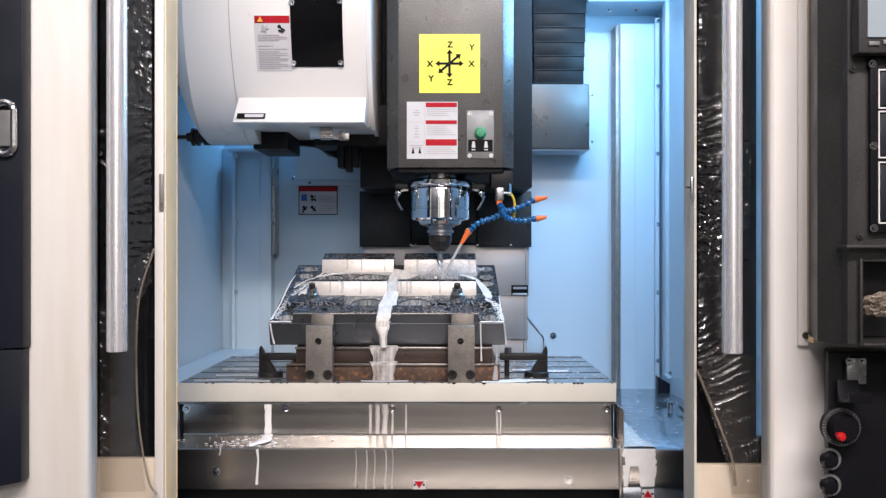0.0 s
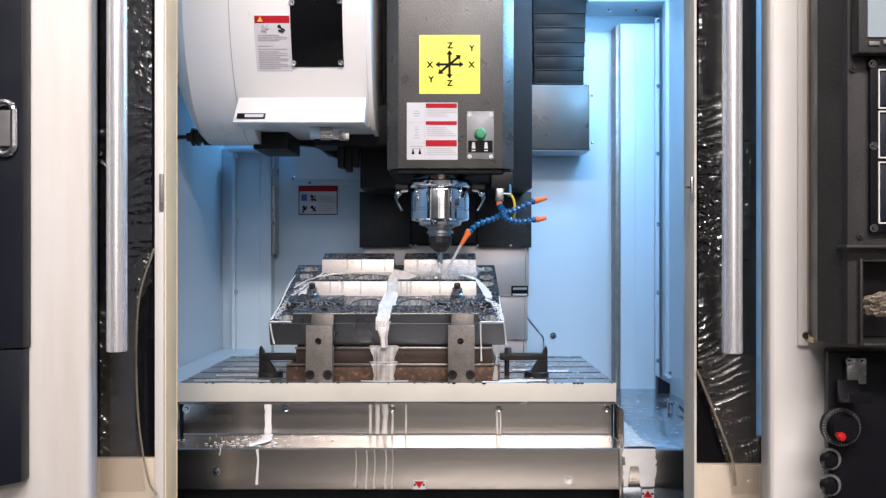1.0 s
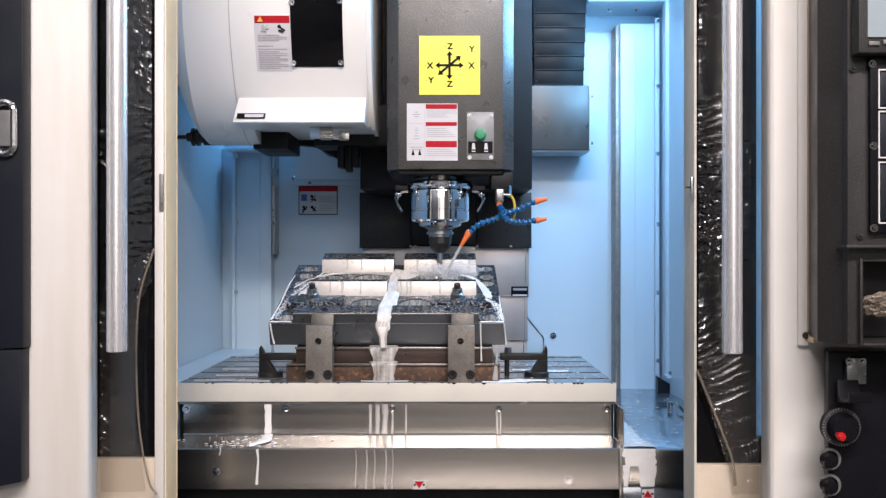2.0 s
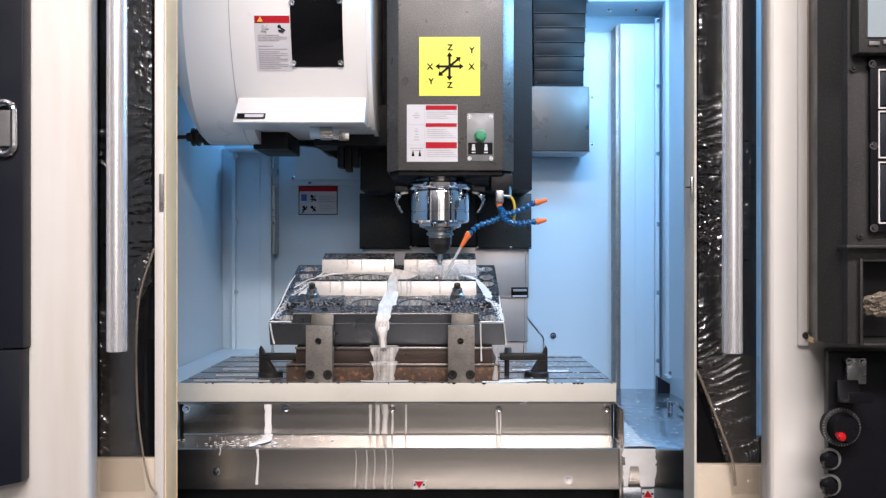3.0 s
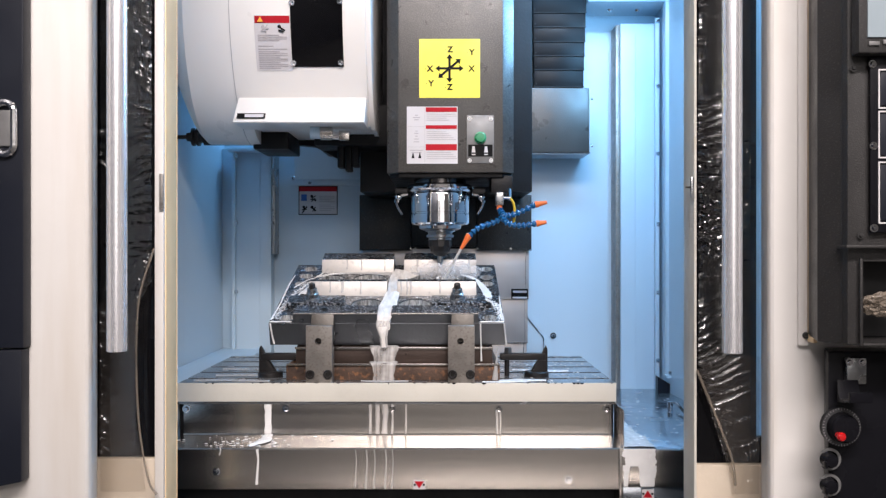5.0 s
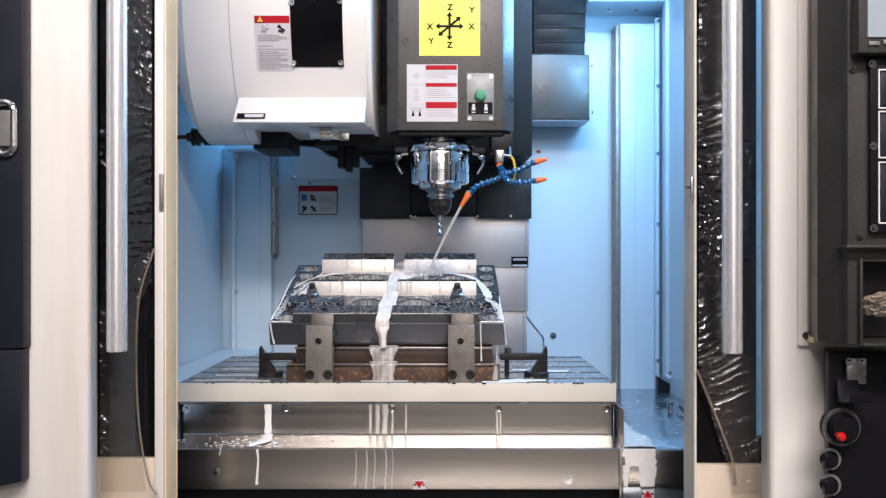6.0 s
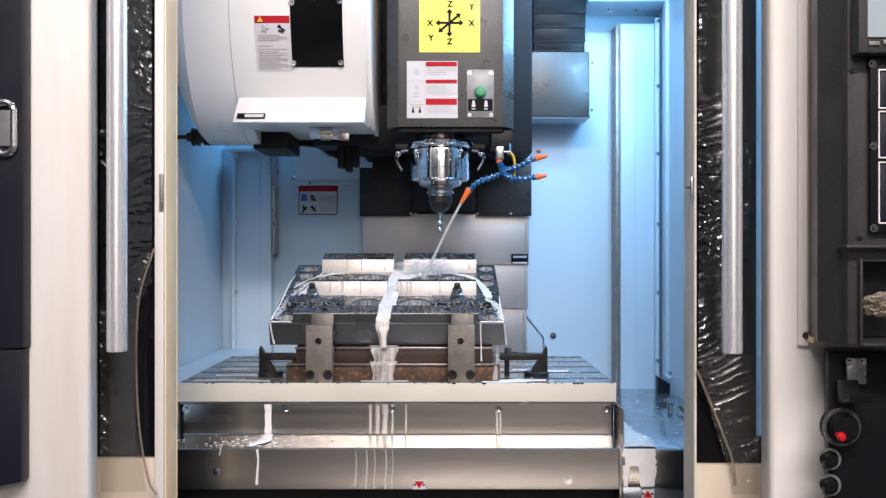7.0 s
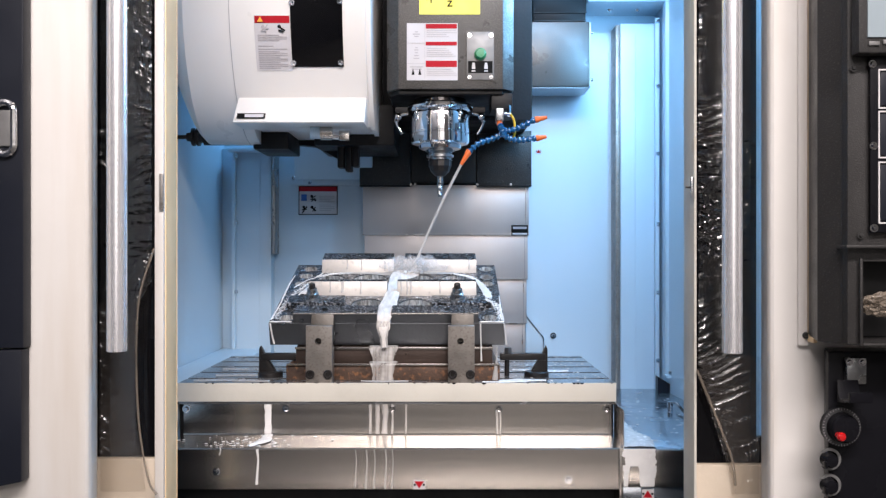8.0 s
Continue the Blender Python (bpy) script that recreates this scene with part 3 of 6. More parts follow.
def door(s):
    """Sliding door with tinted window, tube handle and torn film; s = -1 left, 1 right."""
    if s < 0:
        xo, xi, name, seal = -0.6629, -0.5397, "left", -0.5227
        hx, hz, wz = -0.5747, 1.0797, 0.8658
    else:
        xo, xi, name, seal = 0.612, 0.4749, "right", 0.4696
        hx, hz, wz = 0.5095, 1.0767, 0.8542
    d = thing("sliding_door", ((xo + xi) / 2, 1.63, 0.62), "sliding machine door with tinted window and tube handle, pushed open", "door", "sliding doors")
    lo, hi = sorted((xo, xi))
    part("lower_panel", box(nb(), lo - 0.05 * (s < 0), hi + 0.05 * (s > 0), 1.60, 1.66, 0.62, wz, 0.003), SILL, d, "cream rust-stained lower panel")
    part("window", box(nb(), lo - 0.05 * (s < 0), 0.5934 if s > 0 else hi, 1.612, 1.622, wz + 0.001, 2.4), WINDOW_DARK, d, "black tinted window")
    a, b = sorted((xi, seal))
    part("stile", box(nb(), a, b, 1.592, 1.662, 0.62, 2.42, 0.002), WHITE if s < 0 else TABLE_PAINT, d, "pale grey door stile")
    if s < 0:
        part("edge_strip", box(nb(), seal, -0.5214, 1.60, 1.668, 0.62, 2.42, 0.002), CREAM, d, "yellowed cream edge strip")
        part("latch", box(nb(), -0.5294, -0.522, 1.586, 1.592, 1.3328, 1.4004, 0.002), BAR_STEEL, d, "worn latch plate")
    else:
        part("latch", box(nb(), 0.4624, 0.4677, 1.585, 1.592, 1.3561, 1.3941, 0.001), STEEL, d)
        part("latch_pin", rod(nb(), (0.4656, 1.588, 1.3751), (0.4529, 1.588, 1.3751), 0.0018), CLAMP_BLACK, d)
        part("corner_block", box(nb(), 0.594, 0.6161, 1.612, 1.622, wz + 0.001, 0.9046), WINDOW_DARK, d)
    part("inner_skin", box(nb(), lo - 0.05 * (s < 0), hi if s < 0 else 0.5934, 1.6635, 1.6685, 0.62, 2.42, 0.001), NAVY, d, "dark inner skin of the door")
    r = 0.0174
    h = part("handle", lathe(nb(), [(0, r * 0.93), (0.001, r), (2.35 - hz, r)], (hx, 1.5, hz), "Z", 32), TUBE, d, "satin stainless tube handle")
    for z in (1.95, 2.25):
        part("standoff", rod(nb(), (hx, 1.5, z), (hx, 1.613, z), 0.011), TUBE, h)
    if s < 0:
        cut = lambda z: (-0.6396, -0.544 - 0.03 * max(0.0, min(1.0, (1.20 - z) / 0.05)) + 0.02 * max(0.0, min(1.0, (0.95 - z) / 0.15)))
        wild = lambda u, z: 0.3 + 0.3 * bump_at(z, 0.95, 0.2) + 0.9 * bump_at(u, 0.95, 0.45) * (z > 1.18) + 0.8 * bump_at(z, 1.32, 0.28) * u + 0.6 * bump_at(u, 0.0, 0.16)
        part("film", crinkled(0.8063, 2.3, 1.59, 5, cut, wild), FILM, d, "crinkled clear plastic film, torn and peeling")
        part("loose_film", crinkled(0.775, 1.16, 1.583, 8, lambda z: (-0.6396, -0.5697 - 0.006 * math.sin(z * 14) + 0.045 * max(0.0, 0.9 - z) / 0.125), lambda u, z: 0.3), LOOSE_FILM, d, "cloudy loose film hanging off the window")
        part("film_edge", tube(nb(), spline([(-0.5372, 1.582, 1.261), (-0.5644, 1.58, 1.1666), (-0.5697, 1.581, 1.0407), (-0.5634, 1.58, 0.9253), (-0.5476, 1.582, 0.8309), (-0.5319, 1.582, 0.8036)], 30), 0.002, 6), BAG, d)
    else:
        cut = lambda z: (0.477 + max(0.0, min(1.0, (1.0273 - z) / 0.2)) * 0.0637, 0.5907)
        wild = lambda u, z: 0.12 + 0.7 * bump_at(z, 0.92, 0.22) + 0.9 * bump_at(u, 0.04, 0.12) + 1.1 * min(1.0, 1.8 * bump_at(z, 1.36, 0.2)) + 0.2 * bump_at(z, 1.1, 0.14)
        part("film", crinkled(0.8021, 2.3, 1.59, 11, cut, wild), FILM, d, "crinkled clear plastic film, torn and peeling")
        low = lambda z: (0.479 + 0.064 * min(1.0, max(0.0, (1.03 - z) / 0.2)), 0.5907)
        part("loose_film", crinkled(0.785, 1.06, 1.584, 14, low, lambda u, z: 0.4), LOOSE_FILM, d, "cloudy loose film hanging off the window")
        part("film_edge", tube(nb(), spline([(0.4721, 1.582, 1.0355), (0.4952, 1.58, 0.9778), (0.5162, 1.58, 0.9253), (0.5372, 1.581, 0.8676), (0.5435, 1.582, 0.8204)], 30), 0.0025, 6), BAG, d)


front()


def control_cabinet():
    c = thing("control_cabinet", (0.6526, 1.4, 0.3), "black machine control cabinet with screen, panel and dials", "control panel")
    bm = nb()
    prism(bm, [(0.6215, 1.455), (0.6191, 1.43), (0.5978, 1.36), (0.6235, 1.33), (0.6249, 1.315), (0.7968, 1.31), (0.7968, 1.455)], 1.1114, 2.3, "Z", 0.004)
    bm = carve(bm, box(nb(), 0.6446, 0.80, 1.29, 1.40, 1.1156, 1.2409, 0.004))
    part("upper_housing", bm, PANEL_BLACK, c, "textured black upper housing")
    part("side_band", box(nb(), 0.6206, 0.6273, 1.425, 1.45, 1.1022, 2.3, 0.002), CREAM, c, "narrow beige seam")
    part("ledge", box(nb(), 0.6144, 0.7907, 1.295, 1.33, 1.2609, 1.266, 0.002), PANEL_BLACK, c)
    part("panel_plate", box(nb(), 0.6551, 0.7907, 1.304, 1.31, 1.2851, 1.5553, 0.001), GLOSS_BLACK, c)
    bm = nb()
    for za, zb in ((1.4749, 1.5354), (1.399, 1.4715), (1.2988, 1.3938)):
        x0, x1, w = 0.6666, 0.7919, 0.002
        box(bm, x0, x0 + w, 1.3022, 1.304, za, zb)
        box(bm, x0 + w, x1, 1.3022, 1.304, za, za + w)
        box(bm, x0 + w, x1, 1.3022, 1.304, zb - w, zb)
    part("key_outline", bm, PAPER, c, "white printed key outlines")
    part("key", box(nb(), 0.6699, 0.7044, 1.302, 1.3045, 1.4801, 1.5302, 0.001), NAVY, c)
    part("key", box(nb(), 0.6699, 0.7044, 1.302, 1.3045, 1.4033, 1.4663, 0.001), NAVY, c)
    part("key", box(nb(), 0.6699, 0.7044, 1.302, 1.3045, 1.304, 1.3886, 0.001), NAVY, c)
    for px, pz in ((0.6578, 1.5431), (0.6595, 1.418), (0.6604, 1.2919)):
        part("screw", dome_screw(nb(), px, 1.304, pz, 0.0042), CHROME, c)
    for px, pz in ((0.6324, 1.5384), (0.6437, 1.2809)):
        part("screw", dome_screw(nb(), px, 1.311, pz, 0.0036), RUBBER, c)
    mon = part("monitor_bezel", box(nb(), 0.6279, 0.7846, 1.285, 1.311, 1.5561, 1.9, 0.004), PANEL_BLACK, c, "black monitor bezel")
    part("screen", box(nb(), 0.6403, 0.7724, 1.2825, 1.2848, 1.5795, 1.88), SCREEN, mon, "grey reflective screen")
    part("soft_key", box(nb(), 0.642, 0.6582, 1.2815, 1.286, 1.5669, 1.5729, 0.001), GREY_RING, mon)
    part("soft_key", box(nb(), 0.6633, 0.6804, 1.2815, 1.286, 1.5686, 1.5755, 0.001), GREY_RING, mon)
    # recess with a bag in it
    # blacker than the housing: the recess's shade is in this lining's colour
    rec = part("recess_lining", box(nb(), 0.6455, 0.79, 1.394, 1.399, 1.1166, 1.24, 0.002), BLACK_HOLE, c, "back of the shelf recess, its shade put into the colour")
    part("recess_rim", box(nb(), 0.6395, 0.6444, 1.304, 1.31, 1.1105, 1.2455, 0.002), PANEL_BLACK, rec)
    part("recess_rim", box(nb(), 0.6446, 0.7918, 1.304, 1.31, 1.1105, 1.1154, 0.002), PANEL_BLACK, rec)
    # lower housing
    bm = nb()
    prism(bm, [(0.652, 1.455), (0.634, 1.41), (0.629, 1.39), (0.8394, 1.385), (0.8394, 1.455)], 0.02, 1.0917, "Z", 0.003)
    part("lower_housing", bm, GLOSS_BLACK, c, "gloss black lower housing")
    hook = part("hanger_plate", box(nb(), 0.6533, 0.6854, 1.376, 1.388, 1.041, 1.0841, 0.003), STEEL, c, "grey steel hanger plate")
    bm = nb()
    prism(bm, [(1.376, 1.0489), (1.376, 1.0124), (1.33, 1.0189), (1.33, 1.0349), (1.338, 1.0349), (1.338, 1.0242), (1.368, 1.0189)], 0.6367, 0.6719, "X", 0.0015)
    part("hook", bm, GLOSS_BLACK, hook)
    for px in (0.6569, 0.6779):
        part("screw", dome_screw(nb(), px, 1.376, 1.0773, 0.0042), CHROME, hook)
    wheel = part("handwheel", lathe(nb(), [(0, 0.0309), (-0.008, 0.0309), (-0.010, 0.0291), (-0.010, 0.0237), (-0.024, 0.0227), (-0.028, 0.02), (-0.029, 0.002)], (0.6432, 1.384, 0.9725), "Y", 48), GLOSS_BLACK, c, "black pulse handwheel")
    part("crank_knob", lathe(nb(), [(0, 0.005), (-0.004, 0.0052), (-0.008, 0.0068), (-0.013, 0.0072), (-0.017, 0.005), (-0.018, 0.001)], (0.6293, 1.356, 0.9633), "Y", 20), RED_KNOB, wheel, "red crank knob")
    part("dial_scale", lathe(nb(), [(-0.0095, 0.0313), (-0.0106, 0.0313), (-0.0106, 0.0243), (-0.0095, 0.0243)], (0.6432, 1.384, 0.9725), "Y", 48), DIAL_GREY, wheel, "dark grey dial scale")
    bm = nb()
    for i in range(40):
        a = 2 * math.pi * i / 40
        ray, q = Vector((math.cos(a), 0, math.sin(a))), Vector((-math.sin(a), 0, math.cos(a))) * 0.0003
        hub = Vector((0.6432, 0, 0.9725))
        o, e = hub + ray * (0.0285 if i % 5 else 0.0268), hub + ray * 0.0308
        prism(bm, [(p.x, p.z) for p in (o + q, e + q, e - q, o - q)], 1.3729, 1.3733, "Y")
    part("dial_mark", bm, GREY_INK, wheel)
    for py in (0.9185, 0.8765):
        k = part("dial_ring", open_ring(0.6286, 1.384, py, 0.0180, 0.0138), GREY_RING, c, "grey printed dial ring, open on one side")
        part("knob", lathe(nb(), [(0, 0.0127), (-0.016, 0.0109), (-0.019, 0.0091), (-0.02, 0.001)], (0.625, 1.384, py), "Y", 28), GLOSS_BLACK, k)
        part("pointer", box(nb(), 0.6114, 0.615, 1.358, 1.37, py - 0.009, py + 0.001, 0.001), GLOSS_BLACK, k)
    # the bag
    bm = nb()
    bmesh.ops.create_icosphere(bm, subdivisions=5, radius=1.0)
    for v in bm.verts:
        n = v.co.copy()
        f = Vector((n.x * 1.2, n.y * 3.5, n.z * 4.5))
        k = 0.85 + 0.3 * noise.noise(n * 2.2) + 0.55 * abs(noise.noise(f)) + 0.3 * abs(noise.noise(f * 2.3))
        v.co = Vector((0.693 + n.x * k * 0.033, 1.345 + n.y * k * 0.018, 1.172 + n.z * k * 0.022 * (0.8 + 0.3 * n.x)))
    single("plastic_bag", bm, BAG, "crumpled clear plastic bag stuffed in the recess", "bag", "", (0.693, 1.345, 1.15))


control_cabinet()


# ---- table and covers ----
def work_table():
    t = thing("machine_table", (-0.1, 2.2, 0.86), "cast iron T-slot machine table with cream painted edge", "table")
    top = [(1.946, 0.905), (1.946, 0.9515), (1.9505, 0.9525)]
    for yc in (2.02, 2.12, 2.22, 2.32, 2.41):
        top += [(yc - 0.008, 0.9525), (yc - 0.008, 0.941), (yc + 0.008, 0.941), (yc + 0.008, 0.9525)]
    top += [(2.446, 0.9525), (2.446, 0.905)]
    bm = nb()
    prism(bm, top, -0.6073, 0.3954, "X")
    part("slotted_top", bm, TABLE_TOP, t, "wet slotted iron top")
    part("painted_edge", box(nb(), -0.6077, 0.3954, 1.9415, 1.9452, 0.9117, 0.9542, 0.0012), TABLE_PAINT, t, "cream painted front edge, chipped and stained")
    part("body", box(nb(), -0.6065, 0.393, 1.962, 2.43, 0.75, 0.904), CASTING, t)
    rnd = random.Random(4)
    for _ in range(26):
        x = rnd.uniform(-0.5848, 0.3877)
        w, d = rnd.uniform(0.0015, 0.006), rnd.uniform(0.001, 0.0045)
        z = 0.955
        bm = nb()
        prism(bm, [(x - w, z), (x - w * 0.7, z - d * 0.6), (x - w * 0.1, z - d), (x + w * 0.6, z - d * 0.7), (x + w, z)], 1.9405, 1.9425, "Y")
        part("paint_chip", bm, CASTING, t)


work_table()


def apron():
    a = thing("apron_cover", (-0.1, 1.9, 0.7), "stepped brushed stainless cover in front of the table", "cover")
    prof = [(1.955, 0.9078), (1.951, 0.9076), (1.949, 0.8381), (1.946, 0.8349), (1.853, 0.8269), (1.85, 0.8239), (1.85, 0.7379), (1.853, 0.7379),
            (1.853, 0.822), (1.949, 0.831), (1.955, 0.8355)]
    bm = nb()
    prism(bm, prof, -0.5942, 0.3857, "X")
    part("stepped_sheet", bm, STAINLESS, a)
    part("end_plate", box(nb(), 0.3936, 0.3956, 1.86, 1.96, 0.8197, 0.9078), STAINLESS, a)
    part("top_seal", box(nb(), -0.605, 0.393, 1.9465, 1.9505, 0.9071, 0.9103), CASTING, a, "dark sealing line")
    for px in (-0.5875, -0.3598, -0.1165, 0.1281, 0.3753):
        part("screw", dome_screw(nb(), px, 1.9495, 0.8938, 0.0062), CHROME, a)
    for px, pz in ((0.2727, 0.7588), (-0.4926, 0.776)):
        part("screw", dome_screw(nb(), px, 1.85, pz, 0.0055), CHROME, a)


apron()


def arrow_sticker(x, y, z, up, w):
    s = thing("arrow_label", (x, y, z), "small white label with a red arrow head", "label", "arrow labels")
    part("backing", box(nb(), x - w, x + w, y - 0.001, y, z - w * 0.75, z + w * 0.75), PAPER, s)
    k = 1 if up else -1
    bm = nb()
    prism(bm, [(x - w * 0.8, z - k * w * 0.6), (x + w * 0.8, z - k * w * 0.6), (x, z + k * w * 0.6)], y - 0.002, y - 0.0012, "Y")
    part("arrow", bm, RED, s)
    bm = nb()
    for q in (-1, 1):
        box(bm, x + q * w * 0.75 - w * 0.17, x + q * w * 0.75 + w * 0.17, y - 0.002, y - 0.0012, z - w * 0.15, z + w * 0.2)
    part("mark", bm, INK, s)


arrow_sticker(-0.0516, 1.8495, 0.7477, False, 0.0129)
arrow_sticker(0.4428, 1.8415, 0.7304, True, 0.0128)
arrow_sticker(0.3343, 2.979, 1.6022, True, 0.0099)


# ---- tilted fixture and mould plate ----
TILT = 17.1
C, S = math.cos(radians(TILT)), math.sin(radians(TILT))


def on_plate(x, v, w=0.0):
    """A place on the tilted plate: v up the slope from the front edge, w off its face."""
    return Vector((x, 2.0 + C * v - S * w, 1.086 + S * v + C * w))


PLATE = Matrix.Translation((0, 2.0, 1.086)) @ pose(0, 0, 0, TILT)


def tilted(bm):
    bmesh.ops.transform(bm, matrix=PLATE, verts=bm.verts)
    return bm


XL, XR = -0.410, 0.1461
BORES = [(-0.188, 0.122, 0.039), (-0.070, 0.122, 0.039), (-0.302, 0.310, 0.038), (-0.197, 0.310, 0.046), (-0.066, 0.310, 0.041), (0.036, 0.310, 0.042)]
COUNTERBORES = [(XL + 0.038, 0.028, 0.0185), (XL + 0.042, 0.105, 0.017), (XL + 0.034, 0.272, 0.018), (XL + 0.037, 0.335, 0.0185), (XL + 0.041, 0.395, 0.0185),
                (XR - 0.034, 0.028, 0.0185), (XR - 0.036, 0.105, 0.017), (XR - 0.030, 0.272, 0.018), (XR - 0.028, 0.325, 0.0185), (XR - 0.026, 0.395, 0.0185)]


def drafted(x0, x1, v0, v1):
    """A rib whose front face leans back."""
    bm = nb()
    prism(bm, [(v0, 0.0012), (v0 + 0.017, 0.0345), (v1, 0.0345), (v1, 0.0012)], x0, x1, "X", 0.0008)
    return bm


def mould():
    m = thing("mould_plate", (-0.13, 2.2, 1.04), "tilted steel mould plate with ribs and bored pockets, wet with coolant", "mould plate")
    cut = nb()
    for x, v, r in BORES:
        rod(cut, (x, v, -0.045), (x, v, 0.06), r, None, 48)
    for x, v, r in COUNTERBORES:
        rod(cut, (x, v, -0.022), (x, v, 0.06), r, None, 32)
    body = carve(box(nb(), XL, XR, 0.0, 0.434, -0.056, 0.0, 0.0012, 1), cut)
    part("plate", tilted(body), MOULD_SIDE, m, "dark blue-grey plate body")
    # chip-strewn top skin around the bores
    cut = nb()
    for x, v, r in BORES + COUNTERBORES:
        rod(cut, (x, v, -0.05), (x, v, 0.06), r, None, 48)
    part("machined_face", tilted(carve(box(nb(), XL + 0.001, XR - 0.001, 0.001, 0.433, 0.0002, 0.0012), cut)), SPECKLE, m, "chip-strewn wet machined face")
    for x, v, r in BORES:
        bm = nb()
        lathe(bm, [(-0.0445, r - 0.0005), (-0.002, r - 0.0005), (-0.002, r - 0.003), (-0.0435, r - 0.003)], (x, v, 0), "Z", 48)
        part("bore_wall", tilted(bm), BORE_STEEL, m, "bored pocket wall with reflection streaks in its colour")
    for x, v, r in COUNTERBORES:
        bm = nb()
        lathe(bm, [(-0.0215, r - 0.0003), (0.0018, r - 0.0003), (0.0018, r - 0.0016), (-0.0205, r - 0.0018), (-0.0205, r * 0.45), (-0.0212, r * 0.4)], (x, v, 0), "Z", 32)
        part("bushing", tilted(bm), BORE_STEEL, m, "steel bushing with reflection streaks in its colour")
    for x0, x1, f0, f1 in ((-0.346, -0.146, -0.352, -0.154), (-0.120, 0.082, -0.122, 0.084)):
        rib = part("front_rib", tilted(box(nb(), f0, f1, -0.0006, 0.052, 0.0, 0.0235, 0.001, 1)), MOULD_SIDE, m)
        part("rib_top", tilted(box(nb(), f0 + 0.001, f1 - 0.001, 0.001, 0.0515, 0.0237, 0.0247)), SPECKLE, rib, "chip-strewn rib top")
        rib = part("middle_rib", tilted(drafted(x0 + 0.003, x1 + 0.003, 0.180, 0.210)), GROUND_STEEL, m, "bright ground rib face")
        part("rib_top", tilted(box(nb(), x0 + 0.004, x1 + 0.002, 0.1975, 0.2095, 0.0347, 0.0357)), SPECKLE, rib)
        rib = part("rear_rib", tilted(drafted(x0 + 0.012, x1 + 0.010, 0.362, 0.4335)), GROUND_STEEL, m, "bright ground rib face, splashed")
        part("rib_top", tilted(box(nb(), x0 + 0.013, x1 + 0.009, 0.380, 0.433, 0.0347, 0.0362)), SPECKLE, rib)
        part("bright_edge", tilted(box(nb(), f0, f1, -0.0016, 0.0012, 0.0225, 0.0252, 0.0005, 1)), STAINLESS, rib)
    # small threaded holes on the front rib, their inner shade painted as black rings
    for px in (-0.280, -0.024 + 0.035):
        part("thread_insert", tilted(lathe(nb(), [(0.0247, 0.0075), (0.0255, 0.0075), (0.0255, 0.005), (0.0247, 0.005)], (px, 0.026, 0), "Z", 20)), BLACK_HOLE, m)


mould()


def strap(x0, x1, xb):
    s = thing("clamp_strap", on_plate(xb, 0.1, 0.001), "steel clamp strap with a stacked stud and nut", "clamp", "clamp straps")
    part("strap_bar", tilted(box(nb(), x0, x1, 0.082, 0.135, 0.0015, 0.020, 0.0015)), SPECKLE, s)
    prof = [(0.020, 0.019), (0.024, 0.019), (0.0245, 0.0155), (0.034, 0.0155), (0.036, 0.013), (0.046, 0.012), (0.047, 0.009)]
    part("washer_stack", tilted(lathe(nb(), prof, (xb, 0.112, 0), "Z", 28)), STEEL, s, "stacked steel washers")
    part("stud", tilted(lathe(nb(), [(0.047, 0.008), (0.058, 0.008), (0.060, 0.006), (0.060, 0.003), (0.057, 0.003)], (xb, 0.112, 0), "Z", 6)), CLAMP_BLACK, s, "black hexagon stud")


strap(-0.382, -0.243, -0.322)
strap(-0.028, 0.105, 0.035)
FASTEN = [(XL + 0.044, 0.105), (XR - 0.040, 0.105)]
for fx, fv in FASTEN:
    cs = thing("cap_bolt", on_plate(fx, fv, -0.01), "black cap bolt sunk in the mould plate", "bolt", "cap bolts")
    part("bolt_head", tilted(lathe(nb(), [(-0.019, 0.0125), (0.008, 0.0125), (0.010, 0.011), (0.010, 0.006), (0.004, 0.006)], (fx, fv, 0), "Z", 20)), CLAMP_BLACK, cs)


def fixture():
    f = thing("sine_base", (-0.13, 2.1, 0.9525), "rusty steel riser blocks under the tilted plate", "riser block")
    part("lower_block", box(nb(), -0.3673, 0.1335, 1.992, 2.38, 0.9527, 0.9888, 0.002), RUST, f, "rusty lower block")
    bm = nb()
    prism(bm, [(2.004, 0.9884), (2.004, 1.0245), (2.37, 1.135), (2.37, 0.9884)], -0.3466, 0.1169, "X", 0.0015)
    part("wedge_block", bm, DARK_BROWN, f, "oily brown wedge block")
    part("ground_lip", box(nb(), -0.3479, 0.1169, 1.998, 2.0035, 1.0243, 1.0296, 0.0008), STAINLESS, f, "bright ground lip")
    part("ground_lip", box(nb(), -0.3657, 0.132, 1.986, 1.9915, 0.9878, 0.9924, 0.0008), STAINLESS, f, "bright wet lip")


fixture()


